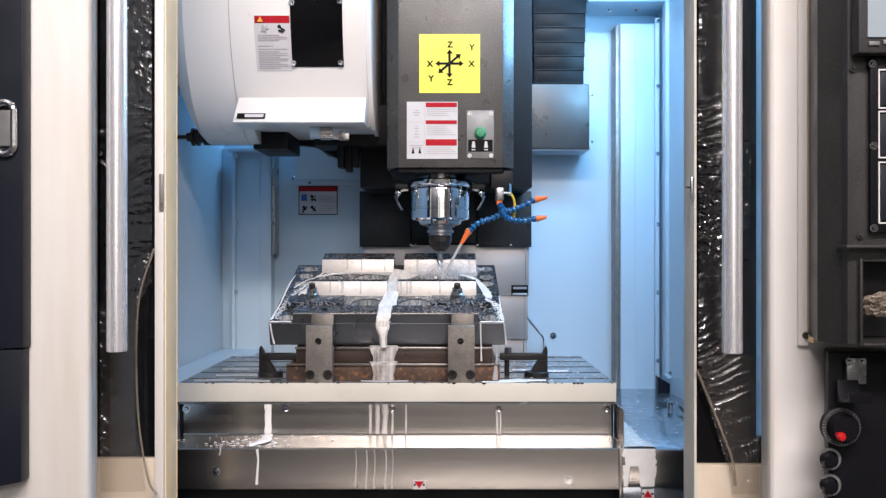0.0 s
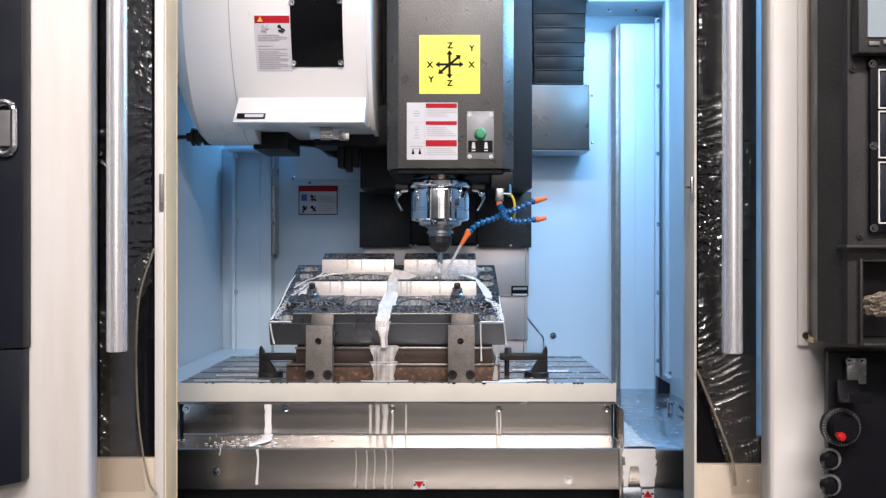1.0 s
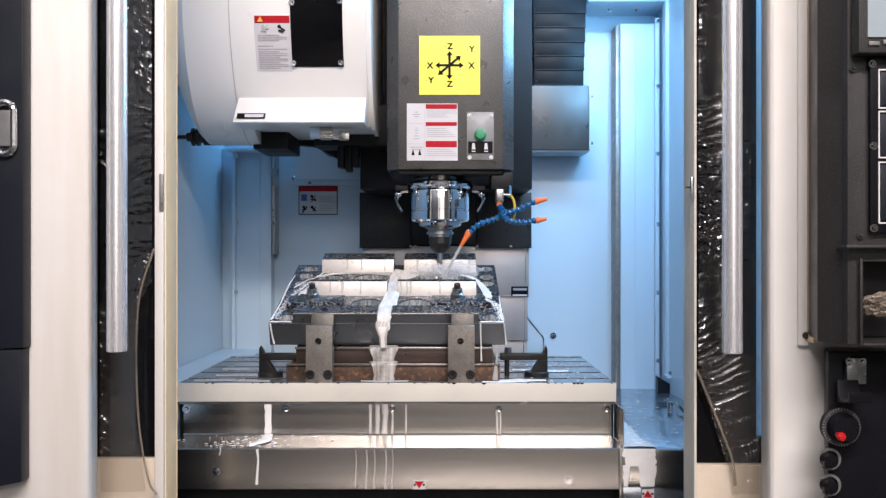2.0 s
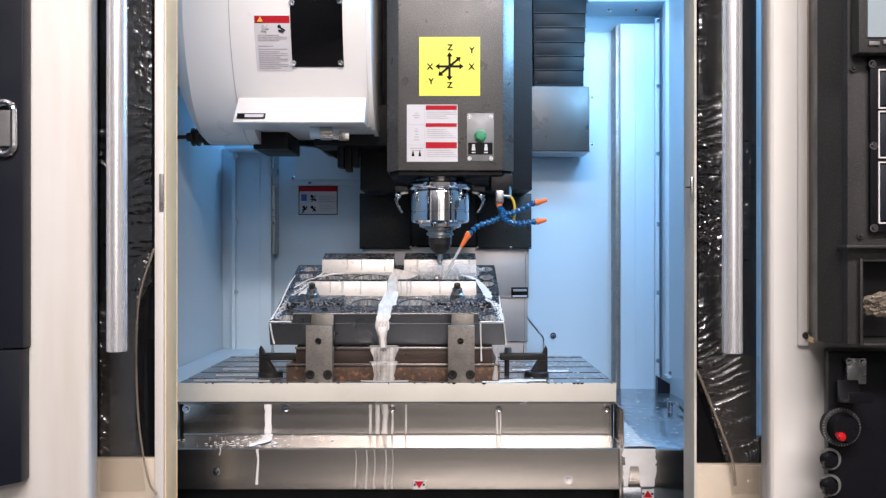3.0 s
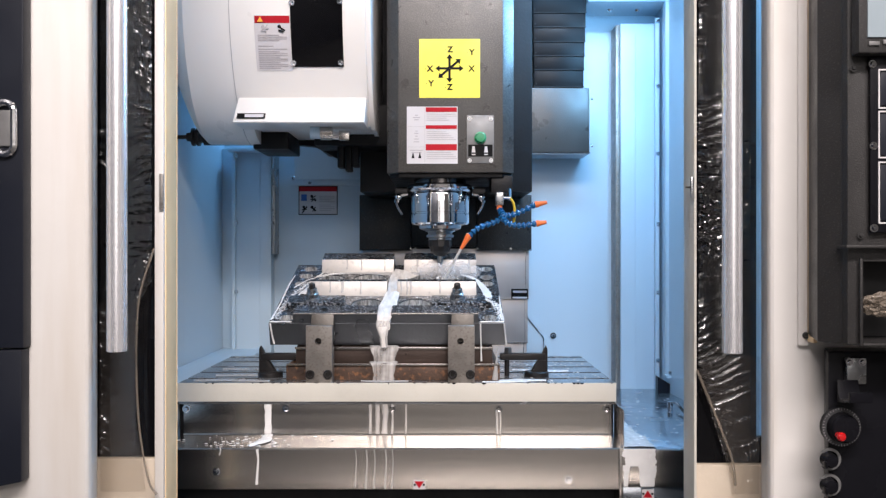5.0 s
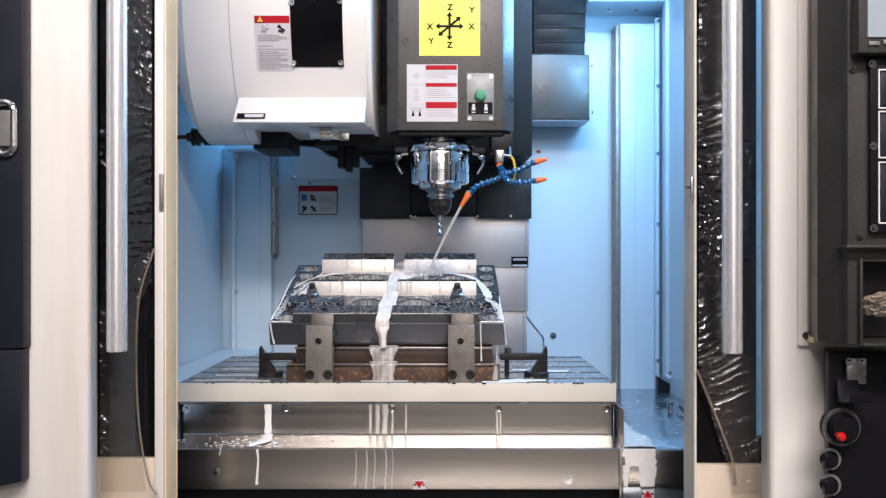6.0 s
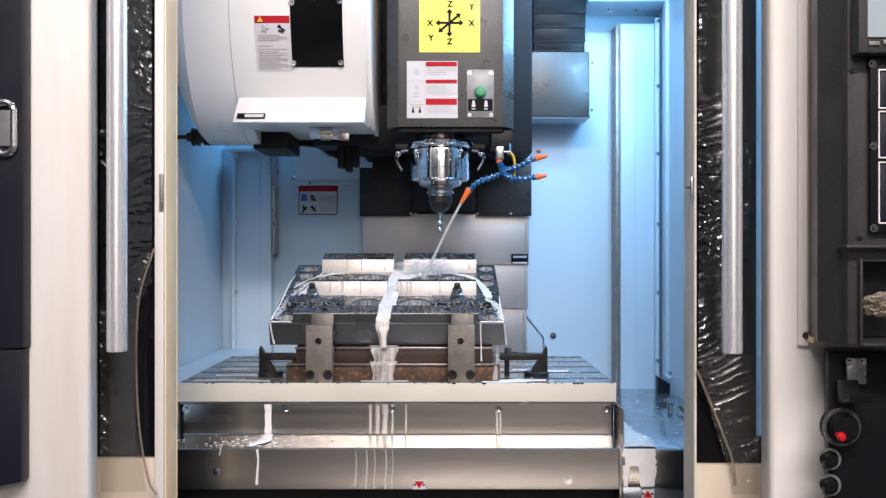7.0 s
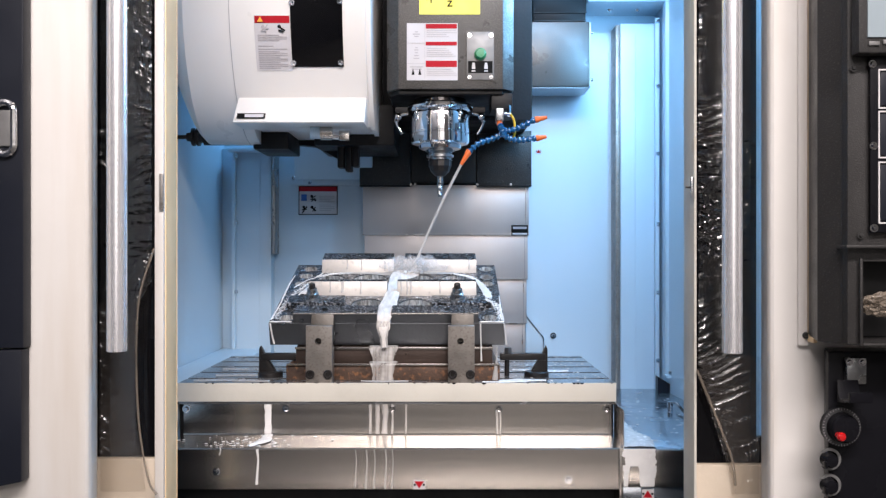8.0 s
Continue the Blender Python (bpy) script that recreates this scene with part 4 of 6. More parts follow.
def stop_bar(x0, x1):
    s = thing("stop_bar", ((x0 + x1) / 2, 1.97, 0.95), "upright worn steel stop bar bolted before the mould plate", "stop bar", "stop bars")
    bm = nb()
    prism(bm, [(1.9475, 0.9509), (1.9475, 1.0828), (1.9500, 1.0848), (1.9650, 1.0848), (1.9650, 1.034), (1.984, 1.033), (1.984, 0.9504)], x0, x1, "X", 0.0012)
    bar = carve(bm, rod(nb(), ((x0 + x1) / 2 - 0.002, 1.94, 1.0486), ((x0 + x1) / 2 - 0.002, 1.97, 1.0486), 0.0076, None, 24))
    part("bar", bar, BAR_STEEL, s)
    bm = nb()
    prism(bm, [(1.9655, 1.045), (1.976, 1.085), (1.981, 1.1080), (1.9895, 1.1080), (2.0060, 1.045)], x0 + 0.008, x1 - 0.001, "X", 0.0006)
    part("pressure_pad", bm, PAD_STEEL, s, "leaning pad against the plate")
    for px in (x0 + 0.010, x1 - 0.010):
        bm = nb()
        lathe(bm, [(0, 0.0105), (-0.004, 0.0105), (-0.005, 0.0095), (-0.005, 0.006), (-0.001, 0.0055), (-0.001, 0.001)], (px, 1.9477, 0.9729), "Y", 24)
        part("cap_screw", bm, CLAMP_BLACK, s, "black socket cap screw")


stop_bar(-0.3142, -0.2535)
stop_bar(0.0116, 0.0724)


def side_clamp(xb, s, yb, reach):
    """Black angle clamp; s = side on which the plate lies (+1: to +x)."""
    c = thing("side_clamp", (xb, yb, 0.9527), "black steel angle clamp holding the riser to the table", "clamp", "side clamps")
    part("foot", lathe(nb(), [(0, 0.030), (0.010, 0.030), (0.012, 0.027)], (xb + s * 0.012, yb, 0.9527), "Z", 28), CLAMP_BLACK, c)
    bm = nb()
    prism(bm, [(xb - s * 0.014, 0.964), (xb + s * 0.026, 0.964), (xb - s * 0.004, 1.012), (xb - s * 0.011, 1.026), (xb - s * 0.014, 1.018)], yb - 0.010, yb + 0.010, "Y", 0.001)
    part("gusset", bm, CLAMP_BLACK, c)
    part("arm", box(nb(), min(xb - s * 0.010, xb + s * reach), max(xb - s * 0.010, xb + s * reach), yb - 0.012, yb + 0.012, 0.992, 1.008, 0.0015), CLAMP_BLACK, c)
    return c


side_clamp(-0.4295, 1, 2.06, 0.09)
rc = side_clamp(0.238, -1, 2.06, 0.10)
part("stud", rod(nb(), (0.1546, 2.058, 0.953), (0.1546, 2.058, 1.018), 0.006), CLAMP_BLACK, rc)
part("nut", rod(nb(), (0.1573, 2.058, 1.0085), (0.1573, 2.058, 1.022), 0.010, 0.009, 6), STEEL, rc)


# ---- tool magazine ----
def magazine():
    yc, zc, R = 2.42, 1.954, 0.40
    g = thing("tool_magazine", (-0.4, yc, 1.56), "white drum-shaped tool magazine cover", "tool magazine")
    xr, xm, xl = -0.1969, -0.5425, -0.758
    opening = box(nb(), -0.5131, xr + 0.05, 1.9, 3.0, 1.3, 1.5917)
    part("drum", carve(flattened(lathe(nb(), [(xr, R - 0.002), (xr - 0.002, R), (xm, R)], (0, yc, zc), "X", 128), yc), opening), MAGAZINE, g)
    prof = []
    xs = -0.662
    prof = [(xm - 0.0005, R - 0.002), (xs, R - 0.004)]
    for i in range(1, 15):
        u = i / 14 * 0.596
        prof.append((xs - 0.1465 * u ** 0.707, (R - 0.004) * (1 - u)))
    part("end_dome", flattened(lathe(nb(), prof, (0, yc, zc), "X", 96), yc), MAGAZINE, g, "domed grey-white end cover")
    # bright flange at the bottom
    bm = nb()
    z0, z1 = 1.6631, 1.5856
    prism(bm, [(2.245, z0 + 0.002), (2.175, z1), (2.178, z1 - 0.003), (2.30, z1 - 0.003), (2.30, z0)], -0.5376, -0.2016, "X", 0.001)
    fl = part("lower_flange", bm, MAGAZINE, g, "sloping white lower flange")
    part("seam", flattened(lathe(nb(), [(xm - 0.0016, R - 0.004), (xm - 0.0014, R + 0.0003), (xm - 0.0004, R + 0.0003), (xm - 0.0002, R - 0.004)], (0, yc, zc), "X", 128), yc), GREY_INK, g, "dark joint line")
    opening = box(nb(), -0.5131, xr + 0.05, 1.9, 3.0, 1.3, 1.5842)
    part("right_cheek", carve(cheek(xr, yc, zc, R), opening), MAGAZINE, g)
    part("underside", box(nb(), -0.5101, xr - 0.004, 2.275, 2.62, 1.5901, 1.5935, 0.002), MAGAZINE, g)
    np_ = part("nameplate", tilted_plate(-0.5288, -0.4564, 1.5947, 1.6092, 2.1775, 2.188), INK, fl, "black nameplate with grey bars")
    part("text_bar", tilted_plate(-0.5081, -0.4603, 1.5974, 1.6061, 2.1768, 2.183), GREY_PAPER, fl)
    # dark window on the drum
    bm = curved_patch(-0.3873, -0.2553, zc, yc, R + 0.003, 1.7297, 1.9467)
    part("window", bm, WINDOW_DARK, g, "black glossy inspection window")
    for px, pz, y in ((-0.3842, 1.737, 2.187), (-0.2629, 1.7384, 2.187), (-0.3829, 1.8825, 2.150), (-0.261, 1.8853, 2.150)):
        part("screw", dome_screw(nb(), px, y, pz, 0.005), CHROME, g)
    lab = part("label", curved_patch(-0.4798, -0.3883, zc, yc, R + 0.002, 1.721, 1.8524), GREY_PAPER, g, "grey warning label with red header")
    part("header", curved_patch(-0.4784, -0.3898, zc, yc, R + 0.003, 1.8337, 1.851), RED, lab)
    bm = nb()
    ty = yc - FLAT * math.sqrt(0.16 - (1.8409 - zc) ** 2)
    prism(bm, [(-0.4712, 1.8359), (-0.4561, 1.8359), (-0.4637, 1.8495)], ty - 0.0065, ty, "Y")
    part("warning_sign", bm, AMBER, lab, "amber warning triangle")
    ty = yc - FLAT * math.sqrt(0.16 - (1.8207 - zc) ** 2) - 0.0035
    part("pictogram", pictogram(-0.4543, 1.8207, ty, 0.011, 4), GREY_INK, lab)
    part("pictogram", pictogram(-0.4126, 1.8207, ty, 0.012, 7), INK, lab)
    bm = nb()
    lines = [64, 67, 70, 73, 82, 87, 91, 94, 97, 100, 103, 106, 109, 112, 115, 118]
    for i, q in enumerate(lines):
        z = 1.26 + (441 - q) / 1506 * 2.175
        w = 0.5 if q == 82 else (0.95 if i % 3 else 0.7)
        curved_patch(-0.4723, -0.4723 + w * 0.078, zc, yc, R + 0.003, z - 0.0011, z + 0.0011, bm)
    part("text_lines", bm, GREY_INK, lab)
    # mechanism under it
    part("arm_motor", box(nb(), -0.5355, -0.4367, 2.4, 2.6, 1.5421, 1.5994, 0.004), CASTING, g, "black gear housing")
    part("cam_case", box(nb(), -0.3718, -0.1394, 2.45, 2.75, 1.5571, 1.6767, 0.01), CASTING, g)
    bm = nb()
    prism(bm, [(-0.4732, 1.5784), (-0.3897, 1.5714), (-0.2923, 1.5192), (-0.2992, 1.6097), (-0.4732, 1.6166)], 2.58, 2.62, "Y", 0.003)
    part("bracket", bm, CASTING, g)
    bm = nb()
    rod(bm, (-0.3512, 2.26, 1.5706), (-0.3001, 2.26, 1.5676), 0.018, 0.016, 16)
    part("air_cylinder", bm, WALL, g, "blue-grey air cylinder cap")
    part("cylinder_sleeve", rod(nb(), (-0.3234, 2.255, 1.5676), (-0.2935, 2.255, 1.5676), 0.019, None, 16), STAINLESS, g)
    part("fitting", rod(nb(), (-0.3001, 2.26, 1.5616), (-0.2731, 2.26, 1.5601), 0.010), CHROME, g)
    part("connector", box(nb(), -0.2761, -0.2476, 2.25, 2.275, 1.5481, 1.5736, 0.003), STAINLESS, g, "bright connector block")
    for px, a, b in ((-0.2988, 1.4974, 1.5771), (-0.2756, 1.4874, 1.5688), (-0.2556, 1.5007, 1.5771)):
        part("gripper_finger", box(nb(), px - 0.009, px + 0.009, 2.48, 2.53, a, b, 0.003), CASTING, g)
    bm = nb()
    x = -0.6865
    lathe(bm, [(x, 0.016), (x - 0.012, 0.017), (x - 0.014, 0.026), (x - 0.020, 0.026), (x - 0.021, 0.020), (x - 0.027, 0.020), (x - 0.028, 0.026), (x - 0.034, 0.026), (x - 0.036, 0.014), (x - 0.05, 0.012), (x - 0.052, 0.006), (x - 0.12, 0.0055)], (0, 2.45, 1.5821), "X", 28)
    part("stored_tool", bm, CLAMP_BLACK, g, "black tool holder with drill in its pocket")
    part("tool_pocket", rod(nb(), (x, 2.45, 1.5821), (-0.5352, 2.45, 1.5821), 0.024), CASTING, g)


def cheek(x, yc, zc, R):
    bm = nb()
    lathe(bm, [(x + 0.0005, R - 0.004), (x + 0.012, R - 0.004), (x + 0.013, R - 0.012)], (0, yc, zc), "X", 128)
    return flattened(bm, yc)


FLAT = 0.675


def flattened(bm, yc):
    """The drum is flatter from front to back than it is high."""
    for v in bm.verts:
        v.co.y = yc + (v.co.y - yc) * FLAT
    return bm


def tilted_plate(x0, x1, z0, z1, y0, y1):
    bm = nb()
    prism(bm, [(y0, z0), (y1, z1), (y1 + 0.003, z1), (y0 + 0.003, z0)], x0, x1, "X")
    return bm


def curved_patch(x0, x1, zc, yc, r, z0, z1, bm=None):
    """A thin piece bent round the drum's front between two heights."""
    bm = bm or nb()
    n = 14
    pts = []
    for i in range(n + 1):
        z = z0 + (z1 - z0) * i / n
        pts.append((yc - FLAT * math.sqrt(0.16 - (z - zc) ** 2) - (r - 0.4), z))
    back = [(y + 0.004, z) for y, z in reversed(pts)]
    prism(bm, pts + back, x0, x1, "X")
    return bm


magazine()


# ---- column, head and spindle (the Z axis, which moves) ----
def wall_label(x0, x1, z0, z1, y):
    lab = thing("warning_label", ((x0 + x1) / 2, y, z0), "white safety label with red header on the back wall", "label")
    part("backing", box(nb(), x0 - 0.003, x1 + 0.003, y - 0.0012, y, z0 - 0.003, z1 + 0.003), INK, lab)
    part("sheet", box(nb(), x0, x1, y - 0.002, y - 0.0013, z0, z1), PAPER, lab)
    h = z1 - z0
    part("header", box(nb(), x0, x1, y - 0.003, y - 0.0022, z1 - 0.17 * h, z1), RED, lab)
    w = x1 - x0
    part("pictogram", box(nb(), x0 + 0.05 * w, x0 + 0.2 * w, y - 0.003, y - 0.0022, z0 + 0.48 * h, z0 + 0.72 * h, 0.0003), BLUE_INK, lab)
    for a, c, seed in ((0.36, 0.6, 1), (0.15, 0.2, 2), (0.37, 0.2, 3)):
        part("pictogram", pictogram(x0 + a * w, z0 + c * h, y - 0.0022, 0.1 * w, seed), INK, lab)
    bm = nb()
    for i in range(9):
        z = z0 + h * (0.12 + 0.065 * i)
        if i != 4:
            box(bm, x0 + 0.53 * w, x0 + w * (0.95 if i % 3 else 0.85), y - 0.003, y - 0.0022, z, z + 0.0022)
    part("text_lines", bm, GREY_INK, lab)


wall_label(-0.5023, -0.3718, 1.3826, 1.4775, 2.9785)

HY = 2.22
SY = 2.32
SX = -0.0077
HEAD_AT = (0.02, 2.6, 1.46)


def column():
    c = thing("machine_column", (0.0, 2.97, 0.2), "black cast machine column behind the head", "column")
    part("casting", box(nb(), -0.2527, 0.2762, 2.945, 2.978, 0.2, 2.49, 0.004), CASTING, c)
    bm = nb()
    prism(bm, [(0.2879, 1.0253), (0.351, 0.9504), (0.351, 0.9), (0.2879, 0.9)], 2.962, 2.970, "Y", 0.001)
    part("lower_guard", bm, WALL, c, "pale blue guard plate")
    part("guard_edge", tube(nb(), [(0.2865, 2.959, 1.0304), (0.3493, 2.959, 0.9519), (0.3512, 2.959, 0.8303)], 0.0022, 6), STEEL, c)
    part("guard_bolt", dome_screw(nb(), 0.3859, 2.979, 0.9568, 0.007), CHROME, c)


column()


def head():
    h = thing("spindle_head", HEAD_AT, "black hammered-paint spindle head with chrome spindle and coolant hoses", "spindle head")
    bm = nb()
    zb = 1.4723
    prism(bm, [(-0.1165, 2.22), (0.1563, 2.22), (0.1868, 2.25), (0.1868, 2.62), (-0.1479, 2.62), (-0.1479, 2.25)], zb, 2.32, "Z", 0.003)
    part("housing", bm, HAMMER, h, "black hammered-paint housing")
    bm = nb()
    prism(bm, [(-0.1156, 2.232), (0.1556, 2.232), (0.1824, 2.27), (0.1824, 2.6), (-0.1417, 2.6), (-0.1417, 2.27)], zb - 0.012, zb + 0.001, "Z", 0.003)
    part("lower_lip", bm, CASTING, h)
    part("saddle", box(nb(), -0.2536, 0.2725, 2.60, 2.90, 1.4474, 2.30, 0.004), CASTING, h, "black cast saddle")
    # skirt over the way covers
    for a, b, lo, y in ((-0.2831, -0.1098, 1.2716, 2.885), (-0.1078, 0.1136, 1.2812, 2.892), (0.1155, 0.3004, 1.2716, 2.885)):
        sk = part("skirt_plate", box(nb(), a, b, y, 2.925, lo, 1.4564, 0.003), SKIRT, h, "black skirt plate")
        part("skirt_lip", box(nb(), a, b, y - 0.006, 2.925, lo - 0.004, lo - 0.0005, 0.001), CASTING, sk)
    for px in (-0.109, 0.1167, 0.2295, -0.0937):
        part("skirt_bolt", rod(nb(), (px, 2.884, 1.2734), (px, 2.876, 1.2734), 0.004), STEEL, h)
    # telescopic way covers
    spans = ((642, 936, 434, 523), (645, 934, 520, 601), (648, 932, 598, 679), (651, 930, 676, 757), (653, 928, 754, 800))
    for i, (a, b, top, low) in enumerate(spans):
        y = 2.905 + 0.005 * i
        x0, x1 = (a - 784) / 1506 * y, (b - 784) / 1506 * y
        z1, z0 = 1.26 - (top - 441) / 1506 * y, 1.26 - (low - 441) / 1506 * y
        wc = part("way_cover", box(nb(), x0, x1, y, y + 0.003, z0, z1, 0.0012), COVER_STEEL, h, "brushed steel way cover plate")
        part("wiper_lip", box(nb(), x0, x1, y - 0.0035, y - 0.0002, z0, z0 + 0.003), STEEL, wc)
        part("fold", box(nb(), x1 - 0.012, x1 - 0.010, y - 0.001, y + 0.001, z0 + 0.004, z1 - 0.002), STEEL, wc)
    tag = part("cover_tag", box(nb(), 0.233, 0.2898, 2.9005, 2.904, 1.1021, 1.1368, 0.0005), INK, h, "black maker's tag with grey bars")
    part("text_bar", box(nb(), 0.2388, 0.285, 2.8995, 2.9003, 1.1233, 1.131), GREY_INK, tag)
    part("text_bar", box(nb(), 0.2369, 0.2869, 2.8995, 2.9003, 1.104, 1.1098), GREY_PAPER, tag)
    # side box and its telescopic cover
    bx = part("cable_box", box(nb(), 0.2343, 0.4815, 2.80, 2.958, 1.5909, 1.8029, 0.003), HAMMER, h, "black hammered-paint cable box")
    part("side_flange", box(nb(), 0.4825, 0.4871, 2.803, 2.95, 1.5891, 1.801, 0.0005), WALL, bx)
    part("base_pan", box(nb(), 0.2659, 0.4794, 2.81, 2.955, 1.5863, 1.5904), WALL, bx, "pale blue underside pan")
    for pz in (1.7713, 1.6151):
        part("side_bolt", rod(nb(), (0.4906, 2.82, pz), (0.4962, 2.82, pz), 0.005), STEEL, bx)
    # stickers
    yf = 2.22
    st = part("axis_sticker", box(nb(), -0.0619, 0.0966, yf - 0.0012, yf - 0.0002, 1.6669, 1.8202), YELLOW, h, "yellow axis direction sticker")
    cx, cz, ya = 0.017, 1.7435, yf - 0.002
    for ang, ln in ((0, 25), (90, 25), (40, 26)):
        bm = nb()
        L = ln / 1506 * yf
        d = Vector((math.cos(radians(ang)), 0, math.sin(radians(ang))))
        n = Vector((-d.z, 0, d.x))
        for k in (-1, 1):
            tip, neck = Vector((cx, 0, cz)) + d * L * k, Vector((cx, 0, cz)) + d * (L - 0.011) * k
            prism(bm, [(p.x, p.z) for p in (tip, neck + n * 0.0085, neck - n * 0.0085)], ya - 0.0001 * (ang % 7), yf - 0.0013, "Y")
            o = Vector((cx, 0, cz)) + d * 0.0005 * k
            prism(bm, [(p.x, p.z) for p in (o + n * 0.003, neck + n * 0.003, neck - n * 0.003, o - n * 0.003)], ya - 0.0001 * (ang % 7), yf - 0.0013, "Y")
        part("double_arrow", bm, INK, st, "black double arrow")
    for tx, px, pz in (("Z", 0.0184, 1.7922), ("Y", 0.0752, 1.7848), ("X", -0.0339, 1.742), ("X", 0.0744, 1.742), ("Y", -0.031, 1.7037), ("Z", 0.0177, 1.6941)):
        letters("letter", tx, 0.0215, (px, yf - 0.0016, pz), INK, st)
        part("sign_dot", box(nb(), px - 0.0125, px - 0.0105, yf - 0.002, yf - 0.0013, pz - 0.001, pz + 0.001), INK, st)
    lb = part("instruction_label", box(nb(), -0.0943, 0.0383, yf - 0.0012, yf - 0.0002, 1.4951, 1.644), PAPER, h, "white label with three red bands")
    for a, b in ((190, 182), (220, 213.5), (258, 247)):
        part("red_band", box(nb(), -0.045, 0.0361, yf - 0.002, yf - 0.0013, 1.26 - (a - 441) / 1506 * yf, 1.26 - (b - 441) / 1506 * yf), RED, lb)
    bm = nb()
    for q in (194, 197.5, 201, 204.5, 225, 228.5, 232, 235.5, 239, 262, 265.5, 269, 272.5):
        z = 1.26 - (q - 441) / 1506 * yf
        box(bm, -0.0427, -0.0427 + 0.052 + 0.024 * ((q * 7) % 3) / 2, yf - 0.0018, yf - 0.0013, z - 0.0007, z + 0.0007)
    part("text_lines", bm, GREY_INK, lb)
    bm = nb()
    box(bm, -0.0478, -0.0472, yf - 0.0018, yf - 0.0013, 1.4975, 1.6415)
    for q in (216, 252):
        z = 1.26 - (q - 441) / 1506 * yf
        box(bm, -0.0928, -0.0485, yf - 0.0018, yf - 0.0013, z - 0.0003, z + 0.0003)
    for q, w in ((196, 6), (200, 14), (204, 9), (224, 5), (228, 8), (233, 5), (238, 9), (243, 11), (258, 26), (262, 20)):
        z = 1.26 - (q - 441) / 1506 * yf
        box(bm, -0.0693 - w / 1506, -0.0693 + w / 1506, yf - 0.0018, yf - 0.0013, z - 0.0012, z + 0.0012)
    part("pictogram", bm, GREY_INK, lb)
    bm = nb()
    for px in (-0.0781, -0.0604):
        prism(bm, [(px - 0.004, 1.5091), (px + 0.004, 1.5091), (px, 1.5268)], yf - 0.0018, yf - 0.0013, "Y")
    part("pictogram", bm, INK, lb)
    sw = part("switch_plate", box(nb(), 0.0619, 0.1327, yf - 0.003, yf - 0.0002, 1.4959, 1.6212, 0.0008), GREY_RING, h, "steel switch plate with green button")
    part("dark_strip", box(nb(), 0.0656, 0.129, yf - 0.0038, yf - 0.0031, 1.5135, 1.5445), INK, sw)
    for px in (0.0796, 0.112):
        bm = nb()
        prism(bm, [(px - 0.005, 1.5239), (px + 0.005, 1.5239), (px + 0.003, 1.5401), (px - 0.003, 1.5401)], yf - 0.0046, yf - 0.0039, "Y")
        box(bm, px - 0.005, px + 0.005, yf - 0.0046, yf - 0.0039, 1.5172, 1.5202)
        part("pictogram", bm, PAPER, sw)
    part("button", lathe(nb(), [(0, 0.0155), (-0.008, 0.0155), (-0.0085, 0.0135), (-0.012, 0.013), (-0.0145, 0.011), (-0.015, 0.001)], (0.0973, yf - 0.003, 1.5622), "Y", 32), GREEN, sw, "round green push button")
    for px in (0.0693, 0.1253):
        for pz in (1.6123, 1.5032):
            part("screw", dome_screw(nb(), px, yf - 0.003, pz, 0.0035), CHROME, sw)
    spindle(h)
    hoses(h)
    return h


def zs(p):
    return 1.26 - (p - 441) / 1506 * SY


